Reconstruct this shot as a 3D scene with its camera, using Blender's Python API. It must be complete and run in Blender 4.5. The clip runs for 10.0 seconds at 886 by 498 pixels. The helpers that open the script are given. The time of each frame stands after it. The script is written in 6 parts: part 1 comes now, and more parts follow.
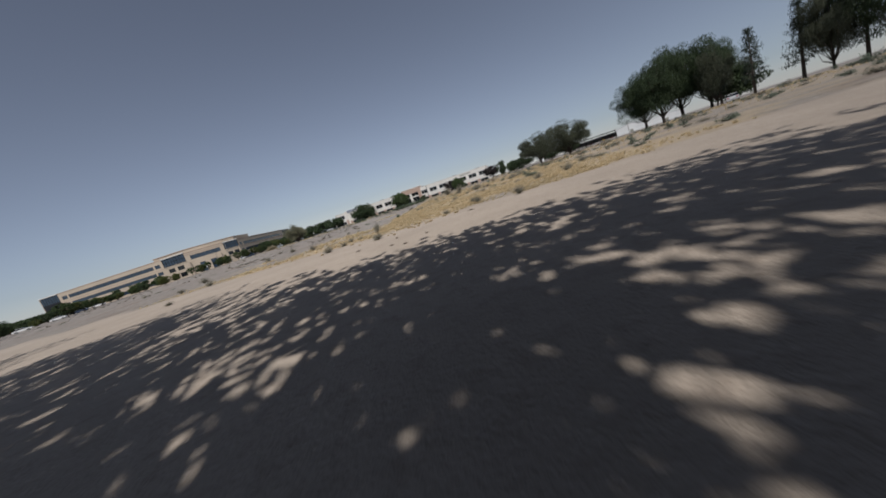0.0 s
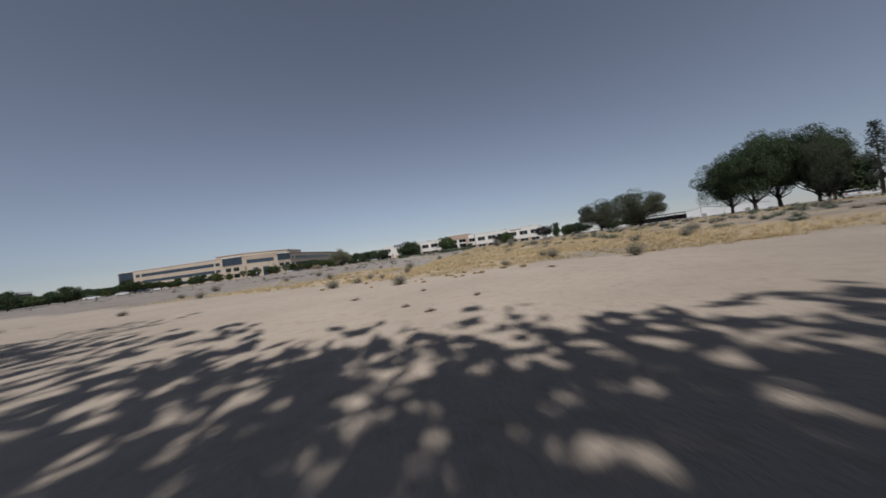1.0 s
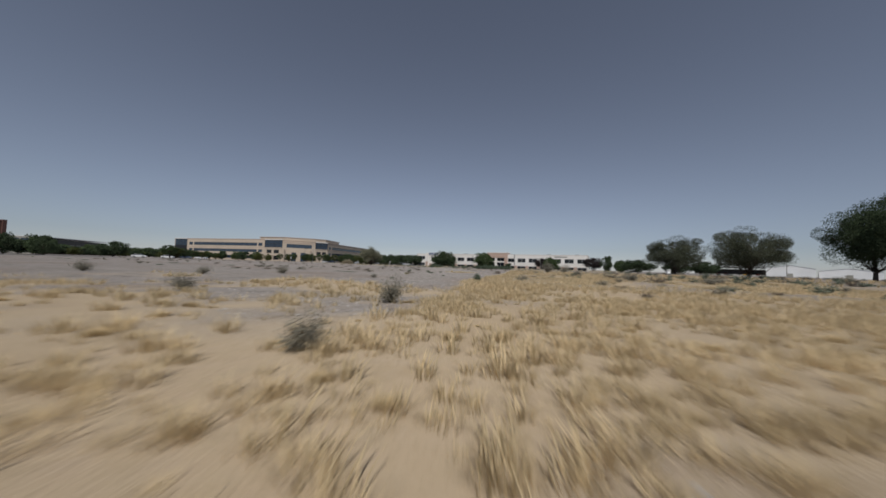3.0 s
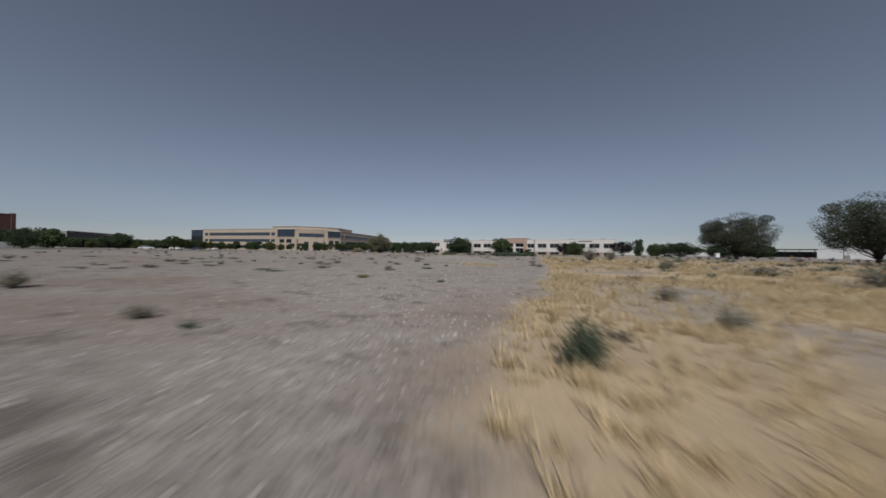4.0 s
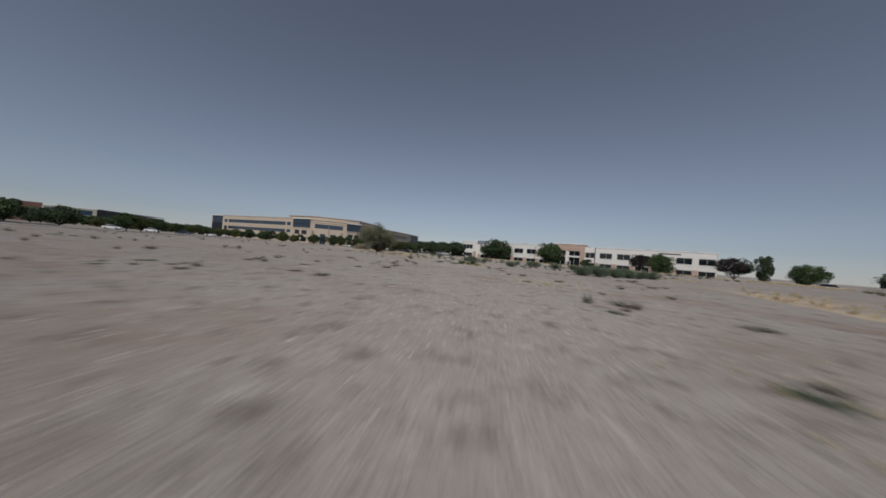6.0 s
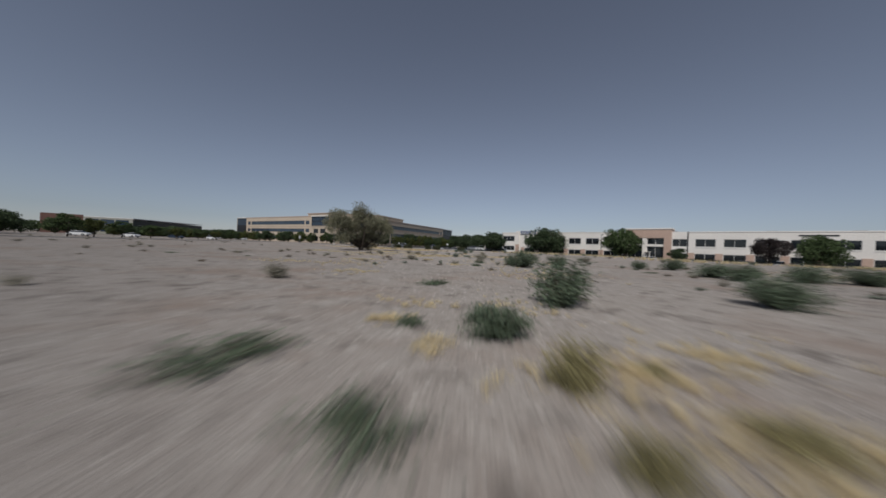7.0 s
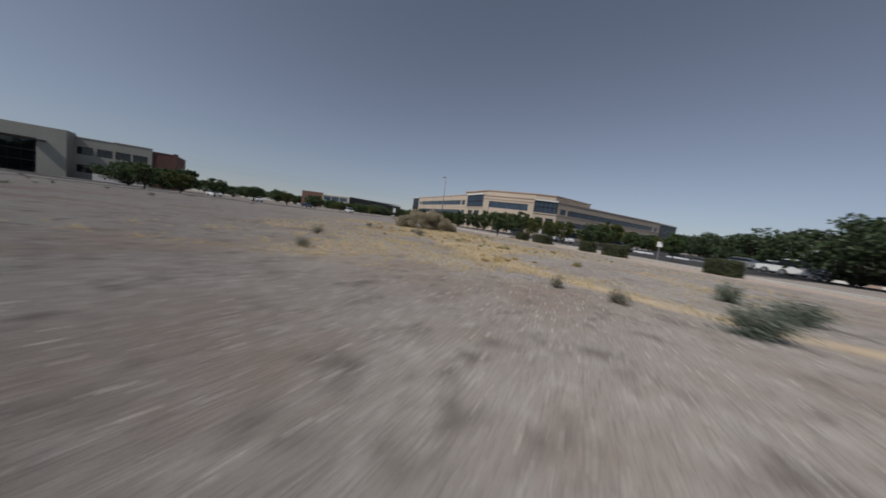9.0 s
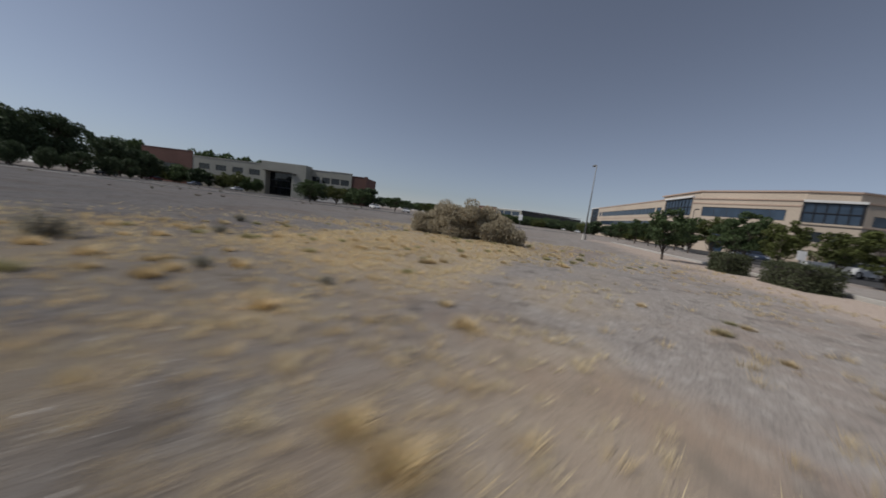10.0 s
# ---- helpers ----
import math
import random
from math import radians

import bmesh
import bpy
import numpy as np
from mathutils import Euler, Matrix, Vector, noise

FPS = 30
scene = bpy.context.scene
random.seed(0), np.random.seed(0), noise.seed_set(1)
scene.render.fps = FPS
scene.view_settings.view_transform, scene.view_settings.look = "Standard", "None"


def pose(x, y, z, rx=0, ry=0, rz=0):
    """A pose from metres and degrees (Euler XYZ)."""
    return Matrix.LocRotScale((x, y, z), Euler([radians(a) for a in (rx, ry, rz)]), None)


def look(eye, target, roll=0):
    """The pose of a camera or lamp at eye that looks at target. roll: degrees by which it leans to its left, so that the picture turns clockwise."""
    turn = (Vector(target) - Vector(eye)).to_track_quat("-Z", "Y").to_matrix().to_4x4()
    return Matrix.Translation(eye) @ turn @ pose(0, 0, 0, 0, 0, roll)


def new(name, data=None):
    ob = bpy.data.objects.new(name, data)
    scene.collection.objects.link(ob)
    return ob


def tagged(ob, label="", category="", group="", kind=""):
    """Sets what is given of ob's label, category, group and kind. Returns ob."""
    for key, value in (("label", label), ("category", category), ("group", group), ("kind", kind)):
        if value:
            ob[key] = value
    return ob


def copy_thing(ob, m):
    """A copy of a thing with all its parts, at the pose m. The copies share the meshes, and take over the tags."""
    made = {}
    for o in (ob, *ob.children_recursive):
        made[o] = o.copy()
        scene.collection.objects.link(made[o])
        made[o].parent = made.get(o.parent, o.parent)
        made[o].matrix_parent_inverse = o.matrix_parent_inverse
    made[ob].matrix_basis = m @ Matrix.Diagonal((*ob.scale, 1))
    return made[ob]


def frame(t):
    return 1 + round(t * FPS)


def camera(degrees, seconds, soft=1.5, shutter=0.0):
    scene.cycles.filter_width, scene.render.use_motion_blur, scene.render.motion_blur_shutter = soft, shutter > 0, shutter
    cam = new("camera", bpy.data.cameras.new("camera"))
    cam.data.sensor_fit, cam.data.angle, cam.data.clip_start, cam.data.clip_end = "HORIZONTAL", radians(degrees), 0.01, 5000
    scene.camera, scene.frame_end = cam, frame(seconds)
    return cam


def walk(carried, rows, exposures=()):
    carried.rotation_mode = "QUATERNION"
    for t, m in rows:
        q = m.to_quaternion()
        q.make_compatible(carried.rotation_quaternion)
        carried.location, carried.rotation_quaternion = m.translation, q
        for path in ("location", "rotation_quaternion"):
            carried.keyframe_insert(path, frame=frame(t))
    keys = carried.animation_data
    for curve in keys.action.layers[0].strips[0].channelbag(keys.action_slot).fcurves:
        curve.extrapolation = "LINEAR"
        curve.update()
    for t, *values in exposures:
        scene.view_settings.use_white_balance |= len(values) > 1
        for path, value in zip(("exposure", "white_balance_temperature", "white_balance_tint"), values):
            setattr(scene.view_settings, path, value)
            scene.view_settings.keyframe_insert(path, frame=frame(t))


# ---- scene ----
# The camera flies low and fast over a vacant lot between office buildings.
cam = camera(110.66, 10.0, soft=1.65, shutter=0.25)
PATH = [
    (0, (54.95, -205.33, 0.80), (52.305, -195.842, -0.928), -18.07),
    (0.5, (54.51, -204.00, 0.72), (51.754, -194.396, 0.306), -12.53),
    (1, (53.76, -201.93, 0.60), (50.162, -192.600, 0.654), -7.66),
    (1.5, (53.05, -200.17, 0.48), (48.947, -191.051, 0.403), -3.03),
    (2, (52.34, -198.41, 0.46), (48.005, -189.399, 0.330), -1.64),
    (2.5, (51.48, -196.38, 0.50), (47.045, -187.447, 1.226), 1.26),
    (4, (46.42, -185.28, 0.70), (41.313, -176.682, 0.797), 0.85),
    (4.5, (43.98, -180.12, 0.82), (38.720, -171.620, 1.091), 0.90),
    (5, (41.27, -174.27, 0.86), (35.900, -165.838, 1.188), 1.46),
    (6.5, (23.09, -141.71, 1.09), (16.490, -134.189, 1.054), 4.10),
    (7, (14.46, -129.82, 1.05), (7.392, -122.746, 0.949), 2.20),
    (7.5, (4.98, -118.75, 1.09), (-2.774, -112.442, 1.005), 5.21),
    (8, (-4.97, -109.26, 0.96), (-13.643, -104.333, 0.264), 7.40),
    (8.5, (-13.47, -99.76, 0.97), (-22.938, -96.687, 0.021), 7.85),
    (9, (-21.17, -92.37, 1.03), (-30.980, -90.623, 0.151), 7.33),
    (9.5, (-30.02, -86.86, 0.98), (-39.858, -88.324, -0.031), 8.62),
    (10, (-38.29, -82.69, 1.18), (-47.398, -86.651, 0.037), 7.21),
]
walk(cam, [(t, look(e, a, r)) for t, e, a, r in PATH], exposures=[(0.0, -0.64, 6200, 10), (2.0, -0.66, 6200, 10), (4.0, -0.84, 6200, 10), (5.0, -0.85, 6200, 10), (8.0, -0.74, 6200, 10), (10.0, -0.66, 6200, 10)])

# ---- light ----
SUN_ELEV = 47.0
SUN_FROM = Vector((0.5, -0.866, 0.0)).normalized()      # the sun stands behind the start of the flight
world = bpy.data.worlds.new("world")
scene.world = world
world.use_nodes = True
wn = world.node_tree.nodes
sky = wn.new("ShaderNodeTexSky")
sky.sky_type, sky.sun_disc = "NISHITA", False
sky.sun_elevation = radians(SUN_ELEV)
sky.sun_rotation = math.atan2(SUN_FROM.x, SUN_FROM.y)
sky.air_density, sky.dust_density, sky.ozone_density = 1.0, 0.1, 3.2
wn["Background"].inputs["Strength"].default_value = 0.09
pale = wn.new("ShaderNodeHueSaturation")               # a hazy, washed-out summer sky
pale.inputs["Saturation"].default_value = 0.5
world.node_tree.links.new(sky.outputs["Color"], pale.inputs["Color"])
haze = wn.new("ShaderNodeVectorMath")
haze.operation = "MULTIPLY"
haze.inputs[1].default_value = (0.965, 0.985, 1.06)
world.node_tree.links.new(pale.outputs["Color"], haze.inputs[0])
world.node_tree.links.new(haze.outputs["Vector"], wn["Background"].inputs["Color"])
sun = new("sun", bpy.data.lights.new("sun", "SUN"))
sun.data.energy, sun.data.angle, sun.data.color = 4.6, radians(0.53), (1.0, 0.94, 0.85)
ray = -(SUN_FROM * math.cos(radians(SUN_ELEV)) + Vector((0, 0, math.sin(radians(SUN_ELEV)))))
sun.matrix_world = look((0, -100, 80), tuple(Vector((0, -100, 80)) + ray))

# ---- materials ----


def material(name, colour, rough=0.8, scale=3.0, vary=0.25, fine=40.0, bump=0.15, metal=0.0, island=0.0, spec=0.3, objrand=0.0):
    """A node material whose colour varies at two scales, with a fine relief."""
    m = bpy.data.materials.new(name)
    m.use_nodes = True
    nt = m.node_tree
    n, l = nt.nodes, nt.links
    b = n["Principled BSDF"]
    b.inputs["Roughness"].default_value, b.inputs["Metallic"].default_value = rough, metal
    b.inputs["Specular IOR Level"].default_value = spec
    geo = n.new("ShaderNodeNewGeometry")
    big, small = n.new("ShaderNodeTexNoise"), n.new("ShaderNodeTexNoise")
    big.inputs["Scale"].default_value, big.inputs["Detail"].default_value = scale * 0.12, 5
    small.inputs["Scale"].default_value, small.inputs["Detail"].default_value = fine * 0.12, 3
    for t in (big, small):
        l.new(geo.outputs["Position"], t.inputs["Vector"])
    add = n.new("ShaderNodeMath")
    add.operation = "ADD"
    l.new(big.outputs["Fac"], add.inputs[0])
    l.new(small.outputs["Fac"], add.inputs[1])
    src = add.outputs[0]
    if island or objrand:
        info = n.new("ShaderNodeObjectInfo") if objrand else geo
        more = n.new("ShaderNodeMath")
        more.operation, more.inputs[1].default_value = "MULTIPLY_ADD", island or objrand
        l.new(info.outputs["Random"] if objrand else geo.outputs["Random Per Island"], more.inputs[0])
        l.new(add.outputs[0], more.inputs[2])
        src = more.outputs[0]
    ramp = n.new("ShaderNodeMapRange")
    extra = island or objrand
    ramp.inputs["From Min"].default_value, ramp.inputs["From Max"].default_value = 0.65, 1.35 + extra
    ramp.inputs["To Min"].default_value, ramp.inputs["To Max"].default_value = 1.0 - vary, 1.0 + vary
    l.new(src, ramp.inputs["Value"])
    mul = n.new("ShaderNodeVectorMath")
    mul.operation = "SCALE"
    mul.inputs[0].default_value = colour
    l.new(ramp.outputs["Result"], mul.inputs["Scale"])
    l.new(mul.outputs["Vector"], b.inputs["Base Color"])
    if bump:
        bp = n.new("ShaderNodeBump")
        bp.inputs["Strength"].default_value, bp.inputs["Distance"].default_value = bump, 0.02
        l.new(small.outputs["Fac"], bp.inputs["Height"])
        l.new(bp.outputs["Normal"], b.inputs["Normal"])
    return m


def leaf_material(name, colour, vary=0.5, back=0.25):
    """Foliage: each leaf has its own shade, and lets some light through."""
    m = material(name, colour, rough=0.6, scale=2.0, vary=vary, fine=9.0, bump=0.0, island=0.8, spec=0.25)
    nt = m.node_tree
    n, l = nt.nodes, nt.links
    b = n["Principled BSDF"]
    tr, mix = n.new("ShaderNodeBsdfTranslucent"), n.new("ShaderNodeMixShader")
    l.new(b.inputs["Base Color"].links[0].from_socket, tr.inputs["Color"])
    mix.inputs[0].default_value = back
    l.new(b.outputs[0], mix.inputs[1])
    l.new(tr.outputs[0], mix.inputs[2])
    l.new(mix.outputs[0], n["Material Output"].inputs["Surface"])
    return m


def glass_material(name, colour, rough=0.04):
    """Tinted, reflective office glazing."""
    m = bpy.data.materials.new(name)
    m.use_nodes = True
    n, l = m.node_tree.nodes, m.node_tree.links
    b = n["Principled BSDF"]
    b.inputs["Roughness"].default_value, b.inputs["IOR"].default_value = rough, 1.55
    info, noi = n.new("ShaderNodeNewGeometry"), n.new("ShaderNodeTexNoise")
    noi.inputs["Scale"].default_value = 0.35
    l.new(info.outputs["Position"], noi.inputs["Vector"])
    mr, sc = n.new("ShaderNodeMapRange"), n.new("ShaderNodeVectorMath")
    mr.inputs["To Min"].default_value, mr.inputs["To Max"].default_value = 0.4, 1.6
    sc.operation = "SCALE"
    sc.inputs[0].default_value = colour
    l.new(noi.outputs["Fac"], mr.inputs["Value"])
    l.new(mr.outputs["Result"], sc.inputs["Scale"])
    l.new(sc.outputs["Vector"], b.inputs["Base Color"])
    return m


WHITE = material("white_stucco", (0.78, 0.74, 0.69), scale=0.9, vary=0.10, fine=25)
PINK = material("pinkish_tan_stucco", (0.50, 0.36, 0.29), scale=0.9, vary=0.12, fine=25)
BEIGE = material("beige_precast", (0.52, 0.43, 0.34), scale=0.8, vary=0.10, fine=20)
BEIGE_DARK = material("tan_precast_band", (0.44, 0.32, 0.25), scale=0.8, vary=0.10, fine=20)
GREY_STUCCO = material("grey_stucco", (0.360, 0.350, 0.304), scale=0.7, vary=0.12, fine=18)
BRICK = material("red_brick", (0.15, 0.08, 0.065), scale=1.5, vary=0.25, fine=30, bump=0.3)
ROOFING = material("pale_roof_membrane", (0.6, 0.6, 0.58), vary=0.15)
TRIM = material("white_window_trim", (0.7, 0.68, 0.65), rough=0.5, vary=0.08)
DARK_TRIM = material("dark_metal_trim", (0.05, 0.05, 0.055), rough=0.4, vary=0.2, metal=0.6)
GLASS = glass_material("dark_glass", (0.012, 0.015, 0.019))
BLUE_GLASS = glass_material("blue_grey_glass", (0.035, 0.055, 0.085), 0.06)
BLUE_SIGN = material("blue_sign_face", (0.10, 0.14, 0.24), rough=0.5, vary=0.15)
CONCRETE = material("concrete", (0.46, 0.43, 0.39), scale=2, vary=0.18, fine=50, bump=0.2)
ASPHALT = material("asphalt", (0.055, 0.053, 0.052), rough=0.9, scale=2, vary=0.3, fine=60, bump=0.3)
STEEL = material("galvanised_steel", (0.30, 0.30, 0.30), rough=0.5, vary=0.15, metal=0.5)
# painted steel; also stands in for shade on a far wall and under the carport
DARK_STEEL_AND_SHADE = material("bronze_painted_steel_and_shade", (0.06, 0.055, 0.05), rough=0.5, vary=0.2)
SHED_WHITE = material("white_sheet_metal", (0.84, 0.84, 0.83), rough=0.5, scale=1.5, vary=0.1)
WOOD_POLE = material("weathered_pole", (0.13, 0.10, 0.075), vary=0.3)
BARK = material("bark", (0.095, 0.075, 0.06), scale=8, vary=0.35, fine=60, bump=0.5)
LAMP_GREY = material("weathered_lamp_grey", (0.23, 0.235, 0.24), rough=0.6, vary=0.15)
LEAF_GREEN = leaf_material("green_leaves", (0.078, 0.112, 0.045))
LEAF_HEDGE = leaf_material("hedge_leaves", (0.085, 0.095, 0.05))
LEAF_DARK = leaf_material("dark_green_leaves", (0.062, 0.088, 0.043))
LEAF_OLIVE = leaf_material("grey_green_leaves", (0.27, 0.265, 0.175), vary=0.65, back=0.38)
LEAF_ELM = leaf_material("elm_leaves", (0.098, 0.108, 0.07))
LEAF_YELLOW = leaf_material("yellow_green_leaves", (0.10, 0.115, 0.035))
LEAF_PURPLE = leaf_material("dull_purple_leaves", (0.05, 0.04, 0.038))
LEAF_CONIFER = leaf_material("conifer_needles", (0.04, 0.055, 0.04))
WEED_GREEN = leaf_material("weed_green", (0.13, 0.168, 0.108))
WEED_YELLOW = leaf_material("yellowing_weed", (0.32, 0.285, 0.14))
WEED_SAGE = leaf_material("sage_green_weed", (0.185, 0.22, 0.165))
WEED_GREY = leaf_material("grey_weed", (0.30, 0.28, 0.22))
SALTBUSH = leaf_material("dry_saltbush", (0.41, 0.355, 0.25))
WEED_BROWN = leaf_material("dry_brown_weed", (0.205, 0.17, 0.13))
STRAW = leaf_material("dry_golden_grass", (0.66, 0.53, 0.325), vary=0.5, back=0.3)
STRAW_OLIVE = leaf_material("ochre_bunch_grass", (0.68, 0.535, 0.31), vary=0.45, back=0.3)
STRAW_DUN = leaf_material("dun_bunch_grass", (0.40, 0.37, 0.19), vary=0.45, back=0.3)
STRAW_PALE = leaf_material("pale_straw", (0.72, 0.60, 0.37), vary=0.35, back=0.3)
STONE = material("gravel_stones", (0.40, 0.37, 0.34), rough=0.9, vary=0.6, island=1.2, bump=0.2)
LITTER = material("white_litter", (0.7, 0.7, 0.7), vary=0.1)


def car_paint(name, colour, metal=0.2):
    m = material(name, colour, rough=0.28, vary=0.05, bump=0.0, metal=metal, spec=0.5)
    m.node_tree.nodes["Principled BSDF"].inputs["Coat Weight"].default_value = 0.6
    return m


PAINTS = [car_paint("white_paint", (0.75, 0.75, 0.75), 0.0), car_paint("silver_paint", (0.45, 0.46, 0.47), 0.6), car_paint("black_paint", (0.02, 0.02, 0.022)),
          car_paint("red_paint", (0.11, 0.01, 0.012)), car_paint("dark_blue_paint", (0.03, 0.05, 0.09)), car_paint("yellow_paint", (0.55, 0.36, 0.03), 0.0)]
TYRE = material("tyre_rubber", (0.02, 0.02, 0.02), rough=0.85, vary=0.2)
RIM = material("alloy_rim", (0.5, 0.5, 0.5), rough=0.35, metal=0.8, vary=0.1)
LAMP_RED = material("tail_lamp_red", (0.4, 0.01, 0.01), rough=0.2, vary=0.05)
LAMP_CLEAR = material("headlamp_clear", (0.75, 0.77, 0.8), rough=0.1, vary=0.05)

# ---- mesh helpers ----


def finish(name, me, mat, parent=None, label="", smooth=False):
    me.materials.append(mat)
    if smooth:
        me.polygons.foreach_set("use_smooth", [True] * len(me.polygons))
    ob = new(name, me)
    if parent is not None:
        ob.parent = parent
    return tagged(ob, label)


def part(name, bm, mat, parent=None, label="", smooth=False):
    """One bmesh becomes one mesh object, under a thing or a part."""
    me = bpy.data.meshes.new(name)
    bm.to_mesh(me)
    bm.free()
    return finish(name, me, mat, parent, label, smooth)


def sheet(name, verts, faces, mat, parent=None, label="", smooth=False):
    """A mesh from arrays; all faces have the same number of corners."""
    verts, faces = np.asarray(verts, np.float32), np.asarray(faces, np.int32)
    me = bpy.data.meshes.new(name)
    me.vertices.add(len(verts))
    me.vertices.foreach_set("co", verts.ravel())
    k = faces.shape[1]
    me.loops.add(faces.size)
    me.loops.foreach_set("vertex_index", faces.ravel())
    me.polygons.add(len(faces))
    me.polygons.foreach_set("loop_start", np.arange(0, faces.size, k, dtype=np.int32))
    me.update(calc_edges=True)
    me.validate()
    return finish(name, me, mat, parent, label, smooth)


def empty(name, m, label, category, group="", kind=""):
    ob = new(name)
    ob.empty_display_size = 0.3
    ob.matrix_basis = m
    return tagged(ob, label, category, group, kind)


def box(bm, x0, x1, y0, y1, z0, z1, bevel=0.0):
    """Adds a box to bm."""
    vs = [bm.verts.new(p) for p in ((x0, y0, z0), (x1, y0, z0), (x1, y1, z0), (x0, y1, z0), (x0, y0, z1), (x1, y0, z1), (x1, y1, z1), (x0, y1, z1))]
    fs = [bm.faces.new([vs[i] for i in f]) for f in ((0, 3, 2, 1), (4, 5, 6, 7), (0, 1, 5, 4), (1, 2, 6, 5), (2, 3, 7, 6), (3, 0, 4, 7))]
    if bevel:
        bmesh.ops.bevel(bm, geom=list({e for f in fs for e in f.edges}), offset=bevel, segments=1, affect="EDGES")
    return bm


def boxed(*dims, bevel=0.0):
    return box(bmesh.new(), *dims, bevel=bevel)


def tube(bm, pts, radii, sides=7):
    """A tapered tube along a line of points."""
    rings = []
    for i, (p, r) in enumerate(zip(pts, radii)):
        p = Vector(p)
        d = (Vector(pts[min(i + 1, len(pts) - 1)]) - Vector(pts[max(i - 1, 0)])).normalized()
        a = d.orthogonal().normalized()
        b = d.cross(a)
        rings.append([bm.verts.new(p + r * (math.cos(2 * math.pi * k / sides) * a + math.sin(2 * math.pi * k / sides) * b)) for k in range(sides)])
    for q, s in zip(rings, rings[1:]):
        for k in range(sides):
            bm.faces.new((q[k], q[(k + 1) % sides], s[(k + 1) % sides], s[k]))
    bm.faces.new(rings[-1])
    bm.faces.new(rings[0][::-1])
    return bm


def leaf_quads(centres, length, width, rng, up=0.0):
    """Small leaf-shaped quads with random turns at the centres."""
    n = len(centres)
    a = rng.normal(size=(n, 3))
    a[:, 2] = a[:, 2] * (1 - up) + up * np.abs(a[:, 2]) * 2
    a /= np.linalg.norm(a, axis=1)[:, None] + 1e-9
    b = np.cross(a, rng.normal(size=(n, 3)))
    b /= np.linalg.norm(b, axis=1)[:, None] + 1e-9
    ls = (length * rng.uniform(0.6, 1.3, n))[:, None]
    ws = (width * rng.uniform(0.6, 1.3, n))[:, None]
    v = np.stack([centres - a * ls / 2, centres + b * ws / 2, centres + a * ls / 2, centres - b * ws / 2], 1).reshape(-1, 3)
    return v, np.arange(4 * n).reshape(-1, 4)


def ground_z(x, y):
    """The height of the ground: nearly level, a little higher to the east, sinking towards the white offices."""
    def ss(a, b, v):
        t = np.clip((v - a) / (b - a), 0, 1)
        return t * t * (3 - 2 * t)
    z = -1.3 * ss(-50, -18, y) * ss(-122, -88, x) * (1 - ss(80, 130, x))
    z = z + 0.12 * ss(54, 72, x) * (1 - ss(-110, -60, y))
    z = z + 0.12 * ss(66, 82, x) * (1 - ss(-165, -120, y)) * (1 - ss(100, 140, x))
    wave = 0.018 * np.sin(0.9 * x + 0.4 * y) + 0.018 * np.sin(0.35 * x - 0.8 * y + 1.0)
    return z + wave * ss(-300, -250, y) * (1 - ss(-90, -70, y)) - 0.01

# ---- the ground ----


def edge_x(y):
    """Where the dry grass ends and the graded gravel begins, from the start towards the white offices."""
    bend = np.interp(y, (-196, -184, -182, -177, -172, -166, -160, -141, -118), (50.0, 45.9, 45.2, 44.7, 43.6, 42.4, 40.7, 36.0, 31.0))
    return bend + 0.10 * np.sin(y * 0.9) + 0.10 * np.sin(y * 2.3)


def fbm(x, y, f):
    """Smooth random patches, about -1 to 1, finer for a larger f."""
    x, y = np.asarray(x, float), np.asarray(y, float)
    out, amp, k = 0.0, 1.0, f * 0.33
    for octave in range(3):
        u, v = x * k + 17.3 * octave, y * k - 9.1 * octave
        i, j = np.floor(u), np.floor(v)
        a, b = u - i, v - j
        a, b = a * a * (3 - 2 * a), b * b * (3 - 2 * b)
        def dice(p, q):
            s = np.sin(p * 127.1 + q * 311.7) * 43758.5453
            return s - np.floor(s)
        top = dice(i, j) * (1 - a) + dice(i + 1, j) * a
        low = dice(i, j + 1) * (1 - a) + dice(i + 1, j + 1) * a
        out = out + amp * (top * (1 - b) + low * b - 0.5)
        amp, k = amp * 0.55, k * 2.1
    return out * 1.9


